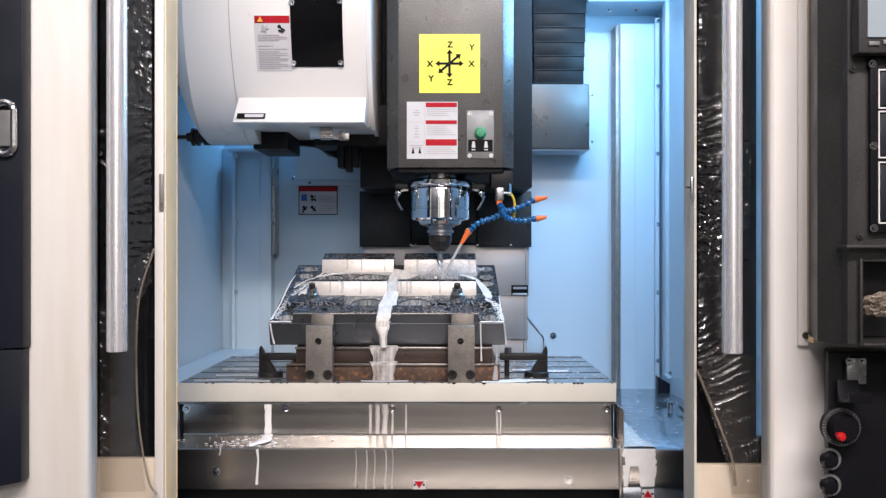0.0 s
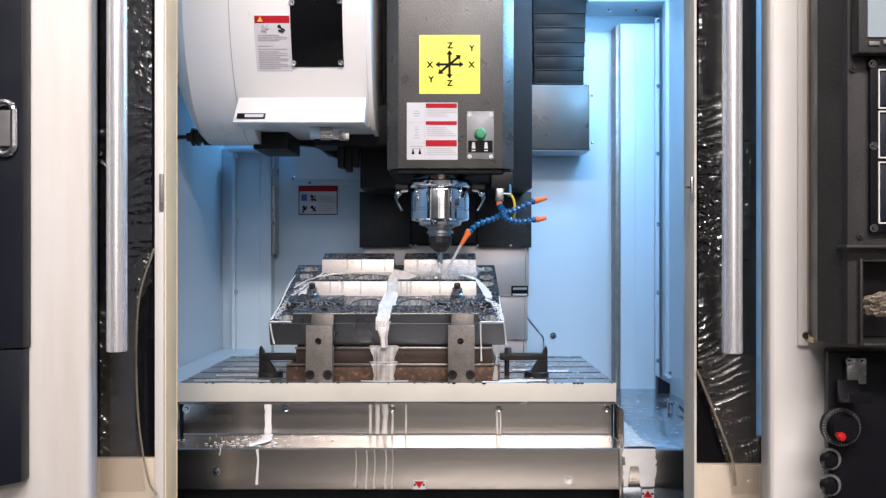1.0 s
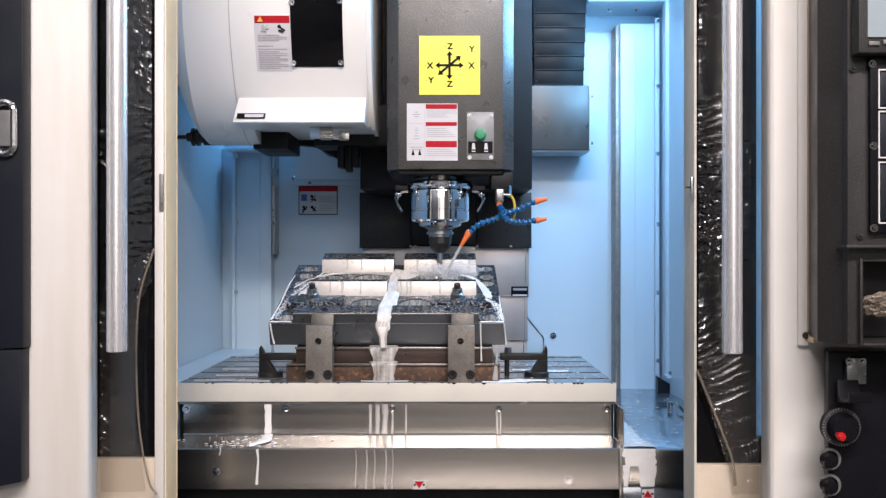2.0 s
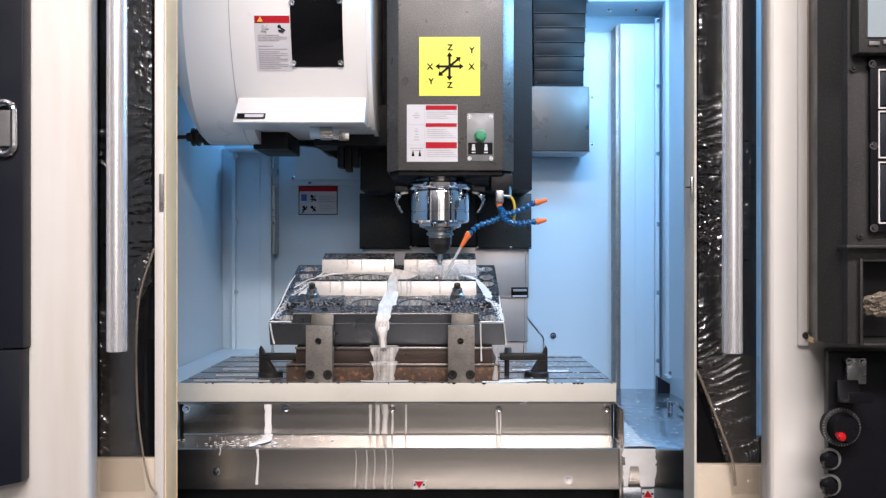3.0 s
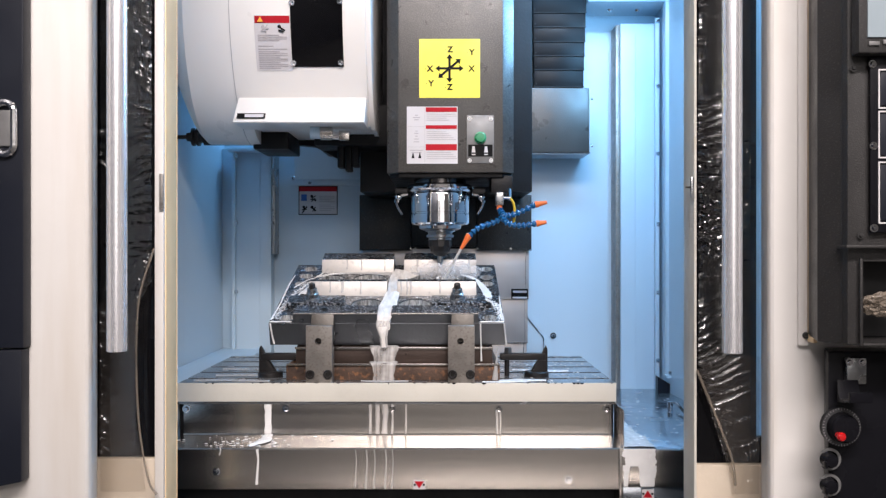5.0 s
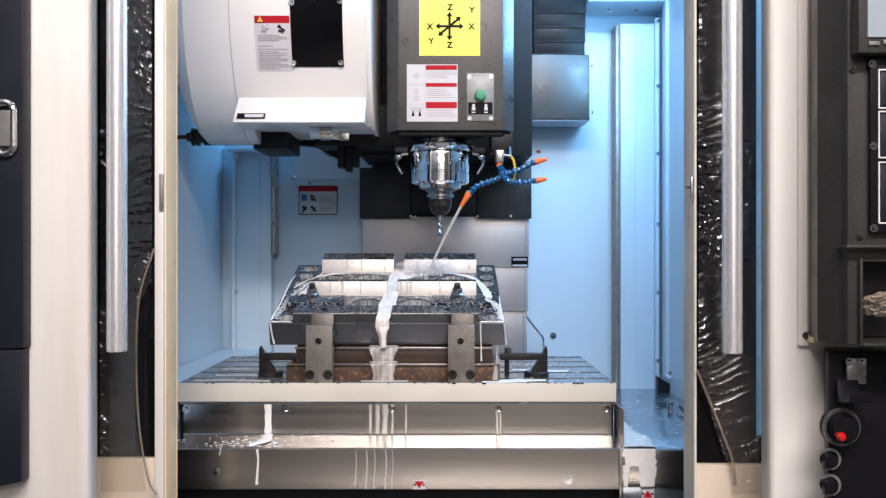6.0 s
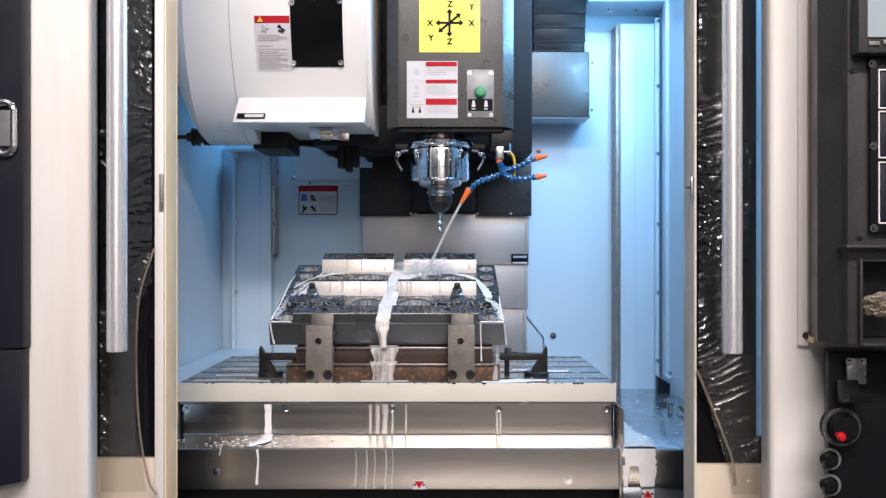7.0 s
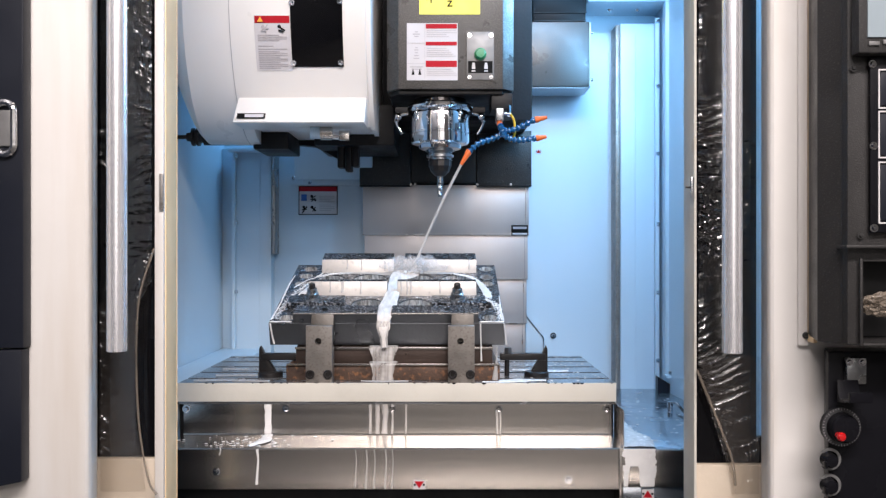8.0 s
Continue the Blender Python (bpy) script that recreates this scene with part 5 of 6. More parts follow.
def spindle(h):
    k = SY / 1506
    base = (SX, SY, 0)
    part("spindle_collar", lathe(nb(), [(zs(296), 46 * k), (zs(318), 46 * k)], base, "Z", 56), DARK_CHROME, h, "dark polished spindle collar")
    part("spindle_ring", lathe(nb(), [(zs(318), 48 * k), (zs(320), 55 * k), (zs(322), 58 * k), (zs(325), 59 * k), (zs(328), 58 * k), (zs(331), 55 * k), (zs(334), 49 * k)], base, "Z", 64), CHROME, h, "polished flange ring")
    part("spindle_nose", lathe(nb(), [(zs(332), 44 * k), (zs(336), 51 * k), (zs(337.5), 51.5 * k), (zs(368), 51.5 * k), (zs(369), 50.5 * k), (zs(371), 50.5 * k), (zs(372), 51.5 * k), (zs(387), 51.5 * k), (zs(390), 49 * k), (zs(392), 38 * k), (zs(397), 37 * k), (zs(400), 30 * k)], base, "Z", 64), CHROME, h, "polished chrome spindle nose")
    tool = part("tool_holder", lathe(nb(), [(zs(399), 26 * k), (zs(402), 26 * k), (zs(403), 22 * k), (zs(407), 21 * k), (zs(408), 24 * k), (zs(412), 24 * k), (zs(413), 20 * k), (zs(416), 20 * k), (zs(417), 22 * k)], base, "Z", 36), STEEL, h, "steel tool holder", (SX, SY, zs(417)))
    ch = nb()
    lathe(ch, [(zs(416), 20.5 * k), (zs(428), 20.5 * k), (zs(430), 19 * k), (zs(437), 17 * k), (zs(443), 11 * k), (zs(445), 9 * k)], base, "Z", 12)
    part("collet_nut", ch, CLAMP_BLACK, tool, "black collet nut", (SX, SY, zs(430)))
    cut = nb()
    r = 5.2 * k
    n, turns = 40, 1.6
    rings = []
    for i in range(n + 1):
        z = zs(444) + (zs(482) - zs(444)) * i / n
        flute = 0.42 if i > 14 else 0.0
        rings.append([cut.verts.new((SX + r * (1 - flute * (0.5 + 0.5 * math.cos(2 * (a - turns * 2 * math.pi * i / n)))) * math.cos(a), SY + r * (1 - flute * (0.5 + 0.5 * math.cos(2 * (a - turns * 2 * math.pi * i / n)))) * math.sin(a), z))
                      for a in [2 * math.pi * q / 16 for q in range(16)]])
    for a, b in zip(rings, rings[1:]):
        for q in range(16):
            cut.faces.new((a[q], a[(q + 1) % 16], b[(q + 1) % 16], b[q]))
    cut.faces.new(rings[0]), cut.faces.new(rings[-1])
    bmesh.ops.recalc_face_normals(cut, faces=cut.faces)
    part("end_mill", cut, STEEL, tool, "fluted bright end mill", (SX, SY, zs(460)))
    ORIGIN["tool"] = tool


def zf(p, y):
    return 1.26 - (p - 441) / 1506 * y


def xf(p, y):
    return (p - 784) / 1506 * y


def jointed_hose(h, path, r, n):
    """A core tube with one knuckle after another on it."""
    pts = spline(path, n)
    hose = part("coolant_hose", tube(nb(), spline(path, n * 3), r * 0.7, 12), BLUE_HOSE, h, "blue jointed coolant hose")
    for a, b in zip(pts, pts[1:]):
        d = b - a
        q = d.to_track_quat("Z", "Y").to_matrix().to_4x4()
        bm = nb()
        L = d.length
        lathe(bm, [(0, r * 0.85), (L * 0.2, r * 1.05), (L * 0.45, r * 1.35), (L * 0.6, r * 1.35), (L * 0.72, r * 1.15), (L * 0.82, r * 0.72)], (0, 0, 0), "Z", 14)
        bmesh.ops.transform(bm, matrix=Matrix.Translation(a) @ q, verts=bm.verts)
        part("knuckle", bm, BLUE_HOSE, hose)
    return hose


def hoses(h):
    y = 2.2
    P = lambda a, b, dy=0.0: (xf(a, y + dy), y + dy, zf(b, y + dy))
    bm = nb()
    box(bm, xf(868, 2.28), xf(905, 2.28), 2.24, 2.34, zf(334, 2.28), zf(305, 2.28), 0.003)
    part("manifold", bm, CASTING, h, "black coolant manifold")
    part("hose_block", box(nb(), xf(878, y), xf(891, y), y - 0.01, y + 0.04, zf(355, y), zf(333, y), 0.002), STEEL, h)
    bm = nb()
    rod(bm, P(901, 344), P(901, 328, 0.03), 0.006, 0.006, 12)
    rod(bm, P(888, 341), P(903, 342), 0.004, None, 10)
    part("valve_fitting", bm, CHROME, h)
    part("air_hose", tube(nb(), spline([P(901, 340), P(909, 352), P(911, 370), P(908, 392)], 16), 0.0032, 8), YELLOW_HOSE, h, "yellow air hose")
    part("hose_socket", rod(nb(), P(884, 352), P(884, 362), 0.0075, 0.0075, 14), ORANGE, h, "orange hose socket")
    runs = (([P(884, 361), P(889, 376), P(872, 386), P(846, 395), P(829, 411)], P(831, 407), P(816, 432), 11),
            ([P(884, 361), P(894, 374, -0.02), P(918, 368, -0.02), P(948, 353, -0.02)], P(947, 354, -0.02), P(968, 349.5, -0.02), 10),
            ([P(886, 366), P(896, 385, -0.03), P(920, 391, -0.03), P(950, 387, -0.03)], P(949, 387.5, -0.03), P(967, 384.5, -0.03), 10))
    for path, a, b, n in runs:
        hs = jointed_hose(h, path, 0.0062, n)
        a, b = Vector(a), Vector(b)
        bm = nb()
        rod(bm, a, a + (b - a) * 0.25, 0.0085, 0.0085, 14)
        rod(bm, a + (b - a) * 0.25, b, 0.0075, 0.0042, 14)
        part("nozzle", bm, ORANGE, hs, "orange coolant nozzle")
    # ring nozzles round the spindle
    ky = SY - 0.02
    Q = lambda a, b, dy=0.0: (xf(a, ky + dy), ky + dy, zf(b, ky + dy))
    for pts in ([Q(722, 334), Q(708, 338), Q(702, 352), Q(712, 372)], [Q(836, 334), Q(849, 338), Q(855, 352), Q(845, 372)],
                [Q(736, 330, -0.07), Q(737, 340, -0.075), Q(739, 352, -0.075)], [Q(816, 330, -0.07), Q(815, 340, -0.075), Q(813, 352, -0.075)]):
        sp = spline(pts, 14)
        bm = nb()
        tube(bm, sp[:10], 0.0062 if len(pts) > 3 else 0.004, 10)
        tube(bm, sp[9:], 0.0034, 10)
        bmesh.ops.create_icosphere(bm, subdivisions=2, radius=0.0095 if len(pts) > 3 else 0.0062, matrix=Matrix.Translation(sp[6]))
        part("ring_nozzle", bm, CHROME, h, "bent chrome ring nozzle")
    for a, b in ((Q(700, 326), Q(722, 338)), (Q(836, 326), Q(858, 338))):
        part("nozzle_bracket", box(nb(), a[0], b[0], ky - 0.02, ky + 0.03, b[2] + 0.004, a[2], 0.002), CASTING, h)
    # the jet that leaves the lowest nozzle
    s0, s1 = Vector(P(816, 432)), Vector(P(816, 432)) + Vector((-0.128, 0.155, -0.270))
    jet = [s0 + (s1 - s0) * t + Vector((0, 0, 0.010 * math.sin(math.pi * t))) for t in [i / 24 for i in range(25)]]
    part("coolant_jet", tube(nb(), jet, 0.0036, 10), STREAM, h, "thin milky coolant jet")


HEAD = head()


def telescopic_cover():
    """Black plates above the cable box that slide into one another."""
    t = thing("telescopic_cover", (0.3912, 2.88, 1.80), "black telescopic plate cover above the cable box", "cover")
    out = []
    for i, (a, b) in enumerate(((147, 124), (124, 100), (100, 75), (75, 50), (50, 25), (25, -10), (-10, -60), (-60, -120))):
        y = 2.84 - 0.003 * i
        z0, z1 = 1.26 - (a - 441) / 1506 * 2.85 - 0.004, 1.26 - (b - 441) / 1506 * 2.85 + 0.012 + (0.10 if i > 5 else 0)
        x0, x1 = 0.3047 - 0.0012 * i, 0.4693 + 0.0012 * i
        p = part("cover_plate", box(nb(), x0, x1, y, 2.94, z0, z1, 0.0015), BELLOWS, t)
        part("plate_edge", box(nb(), x0 - 0.001, x1 + 0.001, y - 0.0022, y - 0.0002, z0, z0 + 0.003), CASTING, p)
        for px in (x0 + 0.006, x1 - 0.006):
            part("rivet", dome_screw(nb(), px, y, z0 + 0.012, 0.0022), CASTING, p)
        out.append((p, 147 - a))
    return out


PLATES = telescopic_cover()


# ---- coolant ----
def film_sheet(name, path, widths, normal, mat, label, thick=0.0025, rag=0.25, seed=1):
    bm = ribbon(nb(), path, widths, normal, thick, rag, seed)
    at = Vector(path[len(path) // 2])
    return single(name, bm, mat, label, "coolant", "", at)


PN = Vector((0, -S, C))
FLOWS = []


def coolant():
    # stream in the gap between the ribs, then over the front edge
    river = [on_plate(-0.100, 0.362, 0.004), on_plate(-0.122, 0.30, 0.005), on_plate(-0.129, 0.20, 0.008), on_plate(-0.134, 0.11, 0.010), on_plate(-0.138, 0.05, 0.016), on_plate(-0.139, 0.01, 0.018), (-0.140, 1.988, 1.093), (-0.141, 1.984, 1.07)]
    FLOWS.append((film_sheet("coolant_stream", river, [0.075, 0.045, 0.03, 0.042, 0.038, 0.034, 0.031, 0.029], (0, -0.6, 0.8), RIVER, "milky coolant stream running down the gap between ribs", 0.0025, 0.14, 3), 0.0018, 0.9))
    fall = [(-0.1405, 1.987, 1.092), (-0.141, 1.983, 1.075), (-0.1395, 1.981, 1.055), (-0.138, 1.981, 1.0305)]
    FLOWS.append((film_sheet("coolant_fall", fall, [0.032, 0.030, 0.018, 0.016], (0, -1, 0), CURTAIN, "milky coolant falling over the plate front", 0.003, 0.12, 5), 0.0014, 1.3))
    core = [(-0.141, 1.982, 1.078), (-0.1405, 1.979, 1.065), (-0.139, 1.977, 1.05), (-0.138, 1.978, 1.031)]
    FLOWS.append((film_sheet("coolant_fall", core, [0.022, 0.017, 0.008, 0.010], (0, -1, 0), RIVER, "milky core of the falling coolant", 0.003, 0.15, 9), 0.0014, 1.7))
    low = [(-0.138, 1.996, 1.031), (-0.138, 1.991, 1.024), (-0.138, 1.988, 1.008), (-0.138, 1.988, 0.993)]
    FLOWS.append((film_sheet("coolant_curtain", low, [0.07, 0.064, 0.052, 0.05], (0, -1, 0), CURTAIN, "thin coolant curtain over the wedge block", 0.002, 0.1, 6), 0.0015, 1.1))
    low = [(-0.138, 1.984, 0.994), (-0.138, 1.980, 0.988), (-0.138, 1.979, 0.968), (-0.138, 1.979, 0.9535)]
    FLOWS.append((film_sheet("coolant_curtain", low, [0.064, 0.056, 0.046, 0.052], (0, -1, 0), CURTAIN, "thin coolant curtain over the rusty block", 0.002, 0.1, 7), 0.0015, 1.5))
    # foam on the lips and on the plate
    for path, wd, n, sd in (
            ([(-0.172, 1.9975, 1.0313), (-0.138, 1.994, 1.0315), (-0.106, 1.9975, 1.0313)], [0.003, 0.012, 0.003], (0, 0, 1), 12),
            ([(-0.172, 1.987, 0.9945), (-0.138, 1.983, 0.9947), (-0.106, 1.987, 0.9945)], [0.003, 0.011, 0.003], (0, 0, 1), 13),
            ([(-0.19, 1.968, 0.9535), (-0.138, 1.966, 0.9535), (-0.08, 1.966, 0.9535)], [0.004, 0.022, 0.004], (0, 0, 1), 14)):
        film_sheet("foam_patch", path, wd, n, MILK_THIN, "white coolant foam on a steel edge", 0.002, 0.8, sd)
    skin = [[(0.03, 0.352), (0.075, 0.325), (0.10, 0.27), (0.112, 0.20), (0.118, 0.16)], [(0.03, 0.362), (-0.06, 0.358), (-0.13, 0.362), (-0.20, 0.358), (-0.30, 0.362)],
            [(-0.34, 0.30), (-0.37, 0.24), (-0.385, 0.17), (-0.395, 0.10), (-0.401, 0.02)], [(-0.345, 0.26), (-0.35, 0.22), (-0.36, 0.19)],
            [(0.10, 0.17), (0.13, 0.12), (0.139, 0.06), (0.139, 0.01)], [(-0.34, 0.33), (-0.30, 0.355), (-0.26, 0.362)]]
    wids = [[0.008, 0.013, 0.015, 0.024, 0.010], [0.02, 0.012, 0.05, 0.014, 0.008], [0.008, 0.009, 0.008, 0.006, 0.004], [0.02, 0.026, 0.011], [0.008, 0.006, 0.005, 0.004], [0.014, 0.008, 0.004]]
    for i, (pts, wd) in enumerate(zip(skin, wids)):
        if i in (2, 4, 5):
            bm = nb()
            rnd = random.Random(50 + i)
            for p in spline([on_plate(x, v, 0.0016) for x, v in pts], 520):
                c = p + Vector((rnd.gauss(0, 0.005), 0, 0)) + (on_plate(0, rnd.gauss(0, 0.004)) - on_plate(0, 0))
                c.x = min(max(c.x, XL + 0.003), XR - 0.003)
                q = rnd.uniform(0.0005, 0.0015)
                bmesh.ops.create_icosphere(bm, subdivisions=1, radius=q, matrix=Matrix.Translation(c) @ pose(0, 0, 0, TILT, 0, 0) @ Matrix.Diagonal((rnd.uniform(0.8, 1.8), rnd.uniform(0.8, 1.8), 0.4, 1)))
            single("coolant_droplets", bm, MILK, "white coolant droplets strewn on the wet plate", "droplets", "stuff")
            continue
        film_sheet("foam_trail", [on_plate(x, v, 0.0014) for x, v in pts], wd, PN, MILK if i in (0, 3) else MILK_THIN, "white coolant foam trail on the wet plate", 0.002, 0.45, 20 + i)
    edges = [[(XL + 0.003, 0.012), (XL + 0.005, 0.12), (XL + 0.003, 0.25), (XL + 0.006, 0.34)], [(XL + 0.002, 0.0025), (XL + 0.03, 0.003), (-0.356, 0.0025)], [(0.088, 0.0025), (0.12, 0.003), (XR - 0.002, 0.0025)],
             [(XR - 0.003, 0.01), (XR - 0.005, 0.09), (XR - 0.003, 0.18)], [(-0.355, 0.10), (-0.37, 0.17), (-0.35, 0.24), (-0.30, 0.262)], [(-0.39, 0.24), (-0.365, 0.30), (-0.345, 0.32), (-0.33, 0.36)],
             [(0.105, 0.16), (0.122, 0.13), (0.126, 0.08)], [(-0.245, 0.258), (-0.20, 0.252), (-0.16, 0.27)], [(-0.10, 0.262), (-0.06, 0.255), (-0.02, 0.262)]]
    for i, pts in enumerate(edges):
        film_sheet("foam_line", [on_plate(x, v, 0.0014) for x, v in pts], [0.003, 0.0045, 0.003] if i not in (1, 2) else [0.004, 0.005, 0.004], PN, MILK, "thin white line of coolant foam on the plate", 0.0012, 1.3, 90 + i)
    # drips down the rib faces
    rnd = random.Random(31)
    for k in range(15):
        x = rnd.uniform(-0.33, -0.15) if k % 2 else rnd.uniform(-0.11, 0.08)
        v0 = 0.180 if k < 9 else 0.362
        low = rnd.uniform(0.0, 0.5)
        film_sheet("rib_drip", [on_plate(x, v0 + 0.0168, 0.0352), on_plate(x + 0.001, v0 + 0.0078 + 0.004 * low, 0.018 + 0.008 * low), on_plate(x, v0 + 0.001 + 0.007 * low, 0.004 + 0.014 * low)], [0.005, 0.003, 0.004], (0, -1, 0.15), MILK_THIN, "thin coolant drip on a rib face", 0.0012, 0.4, 400 + k)
    # drips at the plate's front corners
    for x, a, b, w in ((XL + 0.004, 1.086, 1.036, 0.004), (0.088, 1.085, 0.997, 0.0035), (XR - 0.003, 1.086, 1.034, 0.0035)):
        film_sheet("coolant_drip", [(x, 1.9985, a), (x + 0.003, 2.0 + (a - 1.061) * 0.0 + 0.004, (a + b) / 2), (x + 0.007, 2.012, b)] if x != 0.088 else [(x, 1.9985, a), (x + 0.001, 1.997, (a + b) / 2), (x + 0.002, 1.9955, b)], [w, w * 0.8, w * 1.2], (0, -1, 0), MILK, "narrow white coolant drip", 0.002, 0.3, int(x * 500) + 700)
    film_sheet("coolant_drip", [(0.128, 2.0, 1.03), (0.124, 1.99, 0.99), (0.121, 1.985, 0.954)], [0.003, 0.006, 0.014], (0, -1, 0), MILK_THIN, "narrow coolant drip beside the riser", 0.003, 0.5, 44)
    # puddles on the table
    for path, wd, sd in (([(0.13, 1.975, 0.9530), (0.18, 1.985, 0.9530), (0.24, 1.985, 0.9530)], [0.02, 0.045, 0.016], 31), ([(0.175, 2.155, 0.9530), (0.26, 2.14, 0.9530), (0.315, 2.14, 0.9530)], [0.01, 0.045, 0.012], 32),
                         ([(0.09, 1.958, 0.9530), (0.13, 1.96, 0.9530), (0.165, 1.957, 0.9530)], [0.006, 0.014, 0.006], 33), ([(-0.58, 1.985, 0.9530), (-0.50, 1.99, 0.9530), (-0.40, 1.975, 0.9530)], [0.03, 0.05, 0.02], 34),
                         ([(-0.55, 2.06, 0.9530), (-0.47, 2.07, 0.9530), (-0.40, 2.055, 0.9530)], [0.03, 0.04, 0.05], 35), ([(-0.56, 2.17, 0.9530), (-0.45, 2.17, 0.9530), (-0.36, 2.165, 0.9530)], [0.02, 0.05, 0.03], 36)):
        film_sheet("coolant_puddle", path, wd, (0, 0, 1), MILK if path[0][0] > 0 else MILK_THIN, "white coolant puddle on the slotted table", 0.0018, 0.7, sd)
    # runs on the apron
    yu = 1.9485
    for x, w, a, b in ((-0.401, 0.014, 0.9095, 0.8357), (-0.1669, 0.006, 0.9095, 0.837), (-0.15, 0.009, 0.9095, 0.837), (-0.1332, 0.012, 0.9069, 0.837),
                       (-0.1164, 0.005, 0.9069, 0.837), (-0.0854, 0.004, 0.9069, 0.837), (0.1229, 0.005, 0.8914, 0.828), (0.1306, 0.004, 0.8862, 0.8319)):
        film_sheet("coolant_run", [(x, yu, a), (x + 0.001, yu, (a + b) / 2), (x, yu, b)], [w * 1.2, w, w * 1.1], (0, -1, 0), MILK if w > 0.013 or a < 0.885 else CURTAIN, "coolant run on the stainless cover", 0.0015, 0.5, int(x * 900) + 900)
    ll = 1.8485
    for px, w, a, b in ((-0.4037, 0.006, 0.8256, 0.7483), (-0.4847, 0.003, 0.8293, 0.8121), (-0.1902, 0.003, 0.8256, 0.7434), (-0.1669, 0.004, 0.8256, 0.7385), (-0.1497, 0.003, 0.8256, 0.7385), (-0.1252, 0.004, 0.8256, 0.7385), (-0.1104, 0.003, 0.8256, 0.7385)):
        film_sheet("coolant_run", [(px, ll, a), (px + 0.002, ll, (a * 2 + b) / 3), (px - 0.001, ll, b)], [w, w * 0.7, w], (0, -1, 0), MILK if w > 0.005 else CURTAIN, "narrow coolant run on the lower cover", 0.0012, 0.4, int(px * 900) + 1900)
    film_sheet("foam_patch", [(-0.398, 1.945, 0.8355), (-0.3987, 1.90, 0.8325), (-0.4249, 1.857, 0.829)], [0.02, 0.03, 0.012], (0, -0.05, 1), MILK, "white coolant foam on the cover ledge", 0.002, 0.6, 61)
    bm = nb()
    rnd = random.Random(9)
    for _ in range(90):
        x, q = rnd.gauss(-0.4214, 0.07), rnd.uniform(0.05, 0.95)
        y = 1.853 + q * 0.09
        bmesh.ops.create_icosphere(bm, subdivisions=1, radius=rnd.uniform(0.001, 0.003), matrix=Matrix.Translation((x, y, 0.8290 + 0.0075 * q)) @ Matrix.Diagonal((1.6, 1, 0.4, 1)))
    tagged(single("coolant_droplets", bm, MILK, "white coolant droplets on the cover ledge", "droplets", "stuff"))
    bm = nb()
    for _ in range(70):
        x, y = rnd.uniform(0.4329, 0.70), rnd.uniform(1.9, 2.7)
        bmesh.ops.create_icosphere(bm, subdivisions=1, radius=rnd.uniform(0.0012, 0.0035), matrix=Matrix.Translation((x, y, 0.826 - (y - 1.85) * 0.04)) @ Matrix.Diagonal((1.4, 1.6, 0.35, 1)))
    single("coolant_droplets", bm, MILK, "white coolant droplets on the wet tray", "droplets", "stuff")
    bm = nb()
    for _ in range(80):
        x, y = rnd.uniform(0.15, 0.38), rnd.uniform(1.96, 2.4)
        bmesh.ops.create_icosphere(bm, subdivisions=1, radius=rnd.uniform(0.001, 0.0026), matrix=Matrix.Translation((x, y, 0.9527)) @ Matrix.Diagonal((1.8, 1.2, 0.35, 1)))
    single("coolant_droplets", bm, MILK, "white coolant droplets on the slotted table", "droplets", "stuff")
    # tray: foam sheet running down to the front
    film_sheet("tray_foam", [(0.4704, 2.35, 0.8073), (0.4434, 2.1, 0.8173), (0.4325, 1.95, 0.8233), (0.4286, 1.855, 0.8275)], [0.02, 0.04, 0.05, 0.075], (0, 0.04, 1), MILK, "white coolant foam running over the tray", 0.002, 0.35, 71)
    for path, wd, sd in (([(0.4255, 1.8415, 0.8275), (0.4257, 1.8415, 0.81), (0.4257, 1.8415, 0.790)], [0.072, 0.070, 0.068], 72),
                         ([(0.3975, 1.8413, 0.792), (0.3965, 1.8413, 0.77), (0.3955, 1.8413, 0.7463)], [0.015, 0.011, 0.009], 74),
                         ([(0.4435, 1.8413, 0.792), (0.4425, 1.8413, 0.77), (0.4425, 1.8413, 0.7463)], [0.034, 0.033, 0.028], 75)):
        film_sheet("tray_foam", path, wd, (0, -1, 0), MILK, "white coolant sheet over the tray front", 0.0015, 0.3, sd)
    slide = film_sheet("spreading_foam", [(0.4263, 2.12, 0.8168), (0.448, 1.98, 0.8224), (0.441, 1.87, 0.827)], [0.03, 0.06, 0.05], (0, 0.04, 1), MILK, "white coolant foam spreading over the tray", 0.0022, 0.45, 73)
    return slide


SLIDE = coolant()


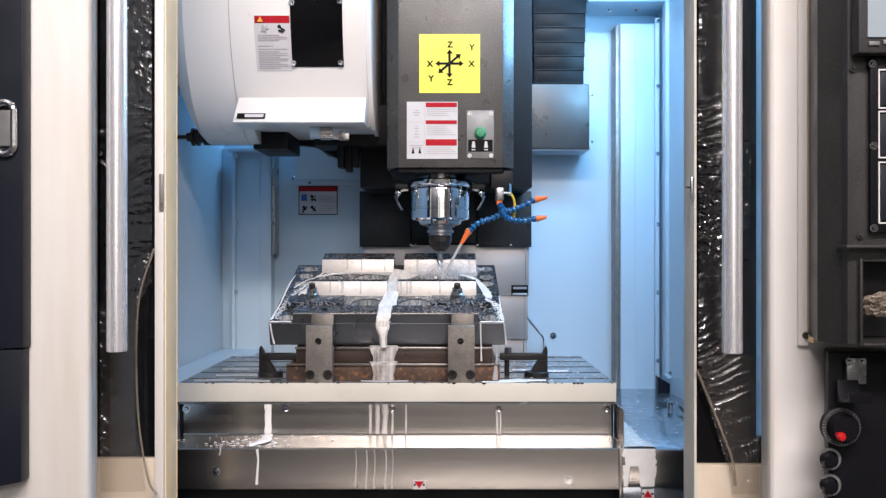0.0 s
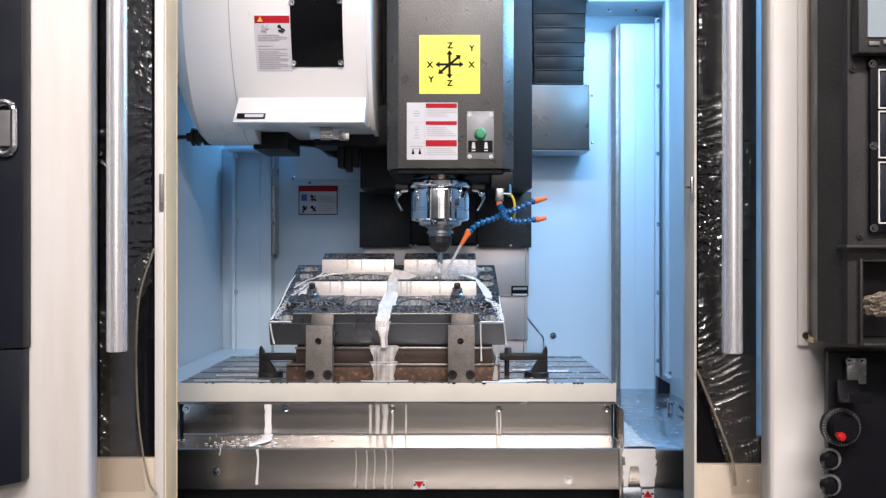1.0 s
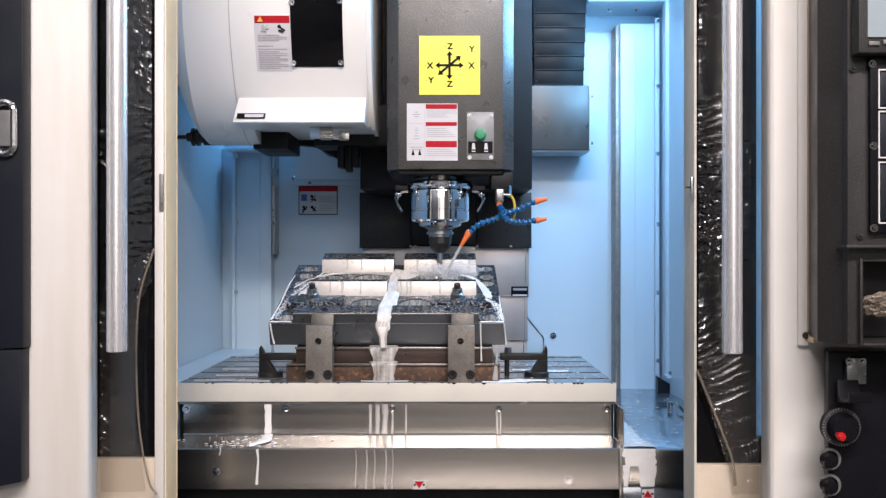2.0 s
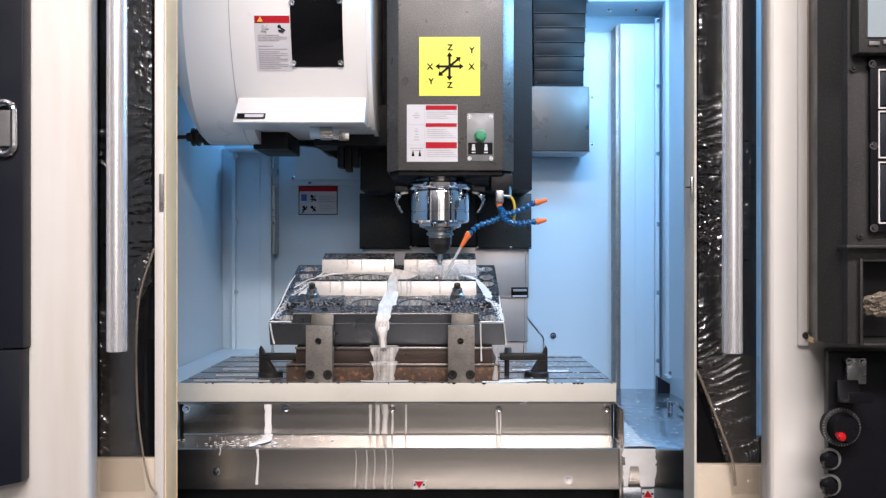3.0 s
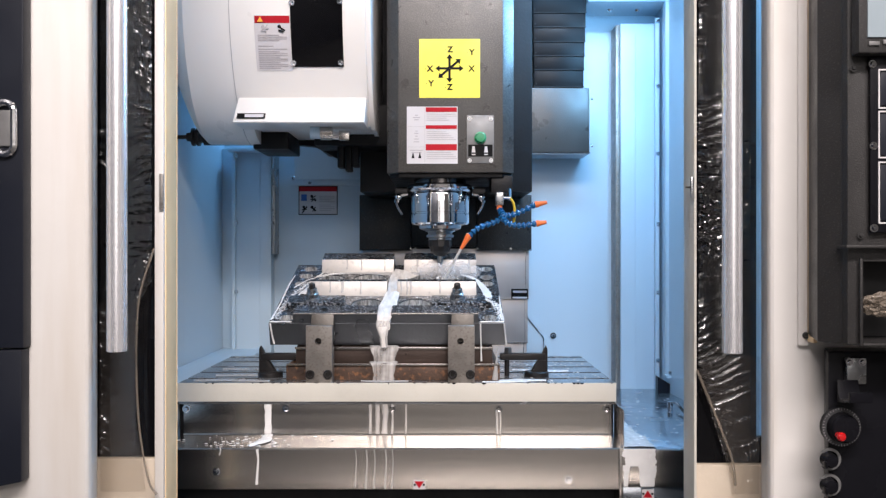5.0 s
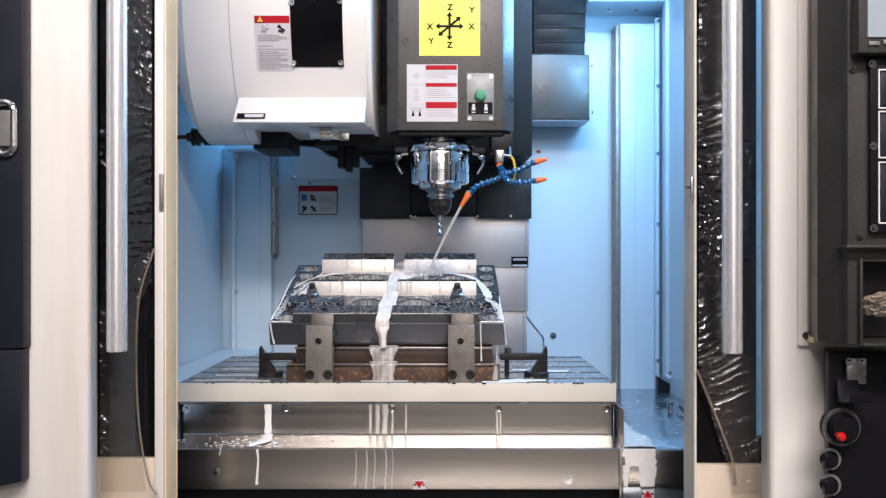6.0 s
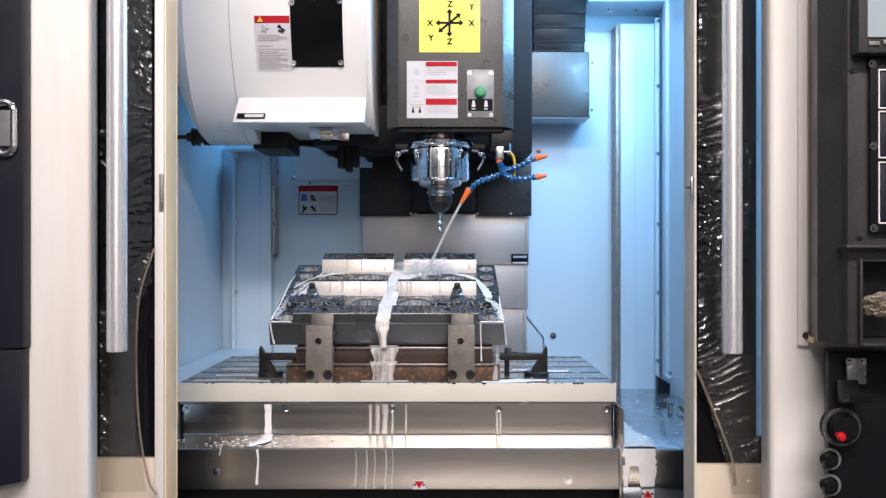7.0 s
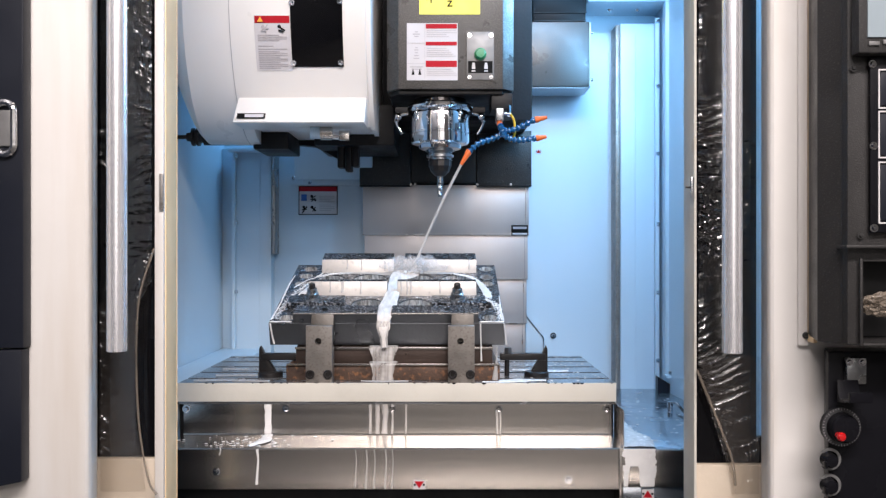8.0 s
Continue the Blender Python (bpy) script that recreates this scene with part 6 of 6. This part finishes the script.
def splash():
    s = thing("coolant_splash", on_plate(-0.03, 0.37, 0.02), "white coolant splash and mist where the jet lands", "splash")
    o = ORIGIN[s]
    rnd = random.Random(12)
    for k in range(6):
        bm = nb()
        c = o + Vector(((k - 2.2) * 0.024 + rnd.uniform(-0.006, 0.006), -0.016 - 0.012 * (k % 2), rnd.uniform(-0.002, 0.012)))
        bmesh.ops.create_icosphere(bm, subdivisions=3, radius=1.0)
        sx, sz = rnd.uniform(0.026, 0.04), rnd.uniform(0.014, 0.024)
        for v in bm.verts:
            n = v.co.copy()
            q = 1 + 0.55 * noise.noise(n * 1.6 + Vector((k * 3.7, 0, 0)))
            v.co = c + Vector((n.x * sx * q, n.y * 0.012 * q, n.z * sz * q))
        part("mist_puff", bm, MIST, s, "thin white mist")
    part("spray", drops(nb(), o + Vector((0, -0.02, 0.006)), (0.03, 0.012, 0.012), 150, 0.0006, 0.0016, 3), MILK, s, "flying coolant drops")
    part("foam_crown", drops(nb(), o + Vector((0, -0.012, -0.016)), (0.016, 0.007, 0.003), 60, 0.002, 0.005, 5), MILK, s, "foam where the jet lands")
    return s


SPLASH = splash()


# ---- what moves ----
LIFT = ((0.0, 0), (0.5, -0.2), (1.0, -1.5), (1.5, -2.2), (2.2, -3.4), (3.0, -5), (3.5, -6), (4.0, -6.6), (4.5, -8), (4.7, -8.3), (5.2, -8.6), (5.35, -6), (5.5, 4), (5.65, 22), (5.8, 43), (5.9, 57), (6.0, 66), (6.1, 69.5),
        (6.2, 71.3), (6.5, 72), (7.0, 72), (7.2, 72.5), (7.3, 74), (7.4, 79), (7.5, 86), (7.6, 95), (7.7, 106), (7.8, 117), (7.9, 129), (8.0, 139))


def motions():
    k = 0.001474
    walk(HEAD, [(t, pose(HEAD_AT[0], HEAD_AT[1], HEAD_AT[2] + q * k)) for t, q in LIFT])
    for p, gap in PLATES:
        b = p.location.copy()
        walk(p, [(t, pose(b.x, b.y, b.z + 1.29 * k * (max(0, q / 1.29 - gap) if gap else q / 1.29))) for t, q in LIFT])
    tool = ORIGIN["tool"]
    b = tool.location.copy()
    walk(tool, [(i / 10, pose(b.x, b.y, b.z, 0, 0, -74.0 * i)) for i in range(81)])
    o = ORIGIN[SPLASH]
    walk(SPLASH, [(t, pose(o.x + 0.035 - 0.0006 * (q + 8), o.y - 0.012 + 0.00012 * (q + 8), o.z - 0.018 + 0.00011 * (q + 8))) for t, q in LIFT])
    for ob, amp, rate in FLOWS:
        o = ORIGIN[ob]
        walk(ob, [(i * 0.2, pose(o.x + amp * math.sin(5.1 * rate * i), o.y, o.z + 0.6 * amp * math.sin(3.7 * rate * i + 1))) for i in range(41)])
    o = ORIGIN[SLIDE]
    walk(SLIDE, [(0, pose(o.x - 0.05, o.y + 0.05, o.z - 0.0025)), (2.8, pose(o.x - 0.035, o.y + 0.035, o.z - 0.0018)), (4.6, pose(o.x - 0.012, o.y + 0.01, o.z - 0.0004)), (8.0, pose(o.x, o.y, o.z))])


motions()
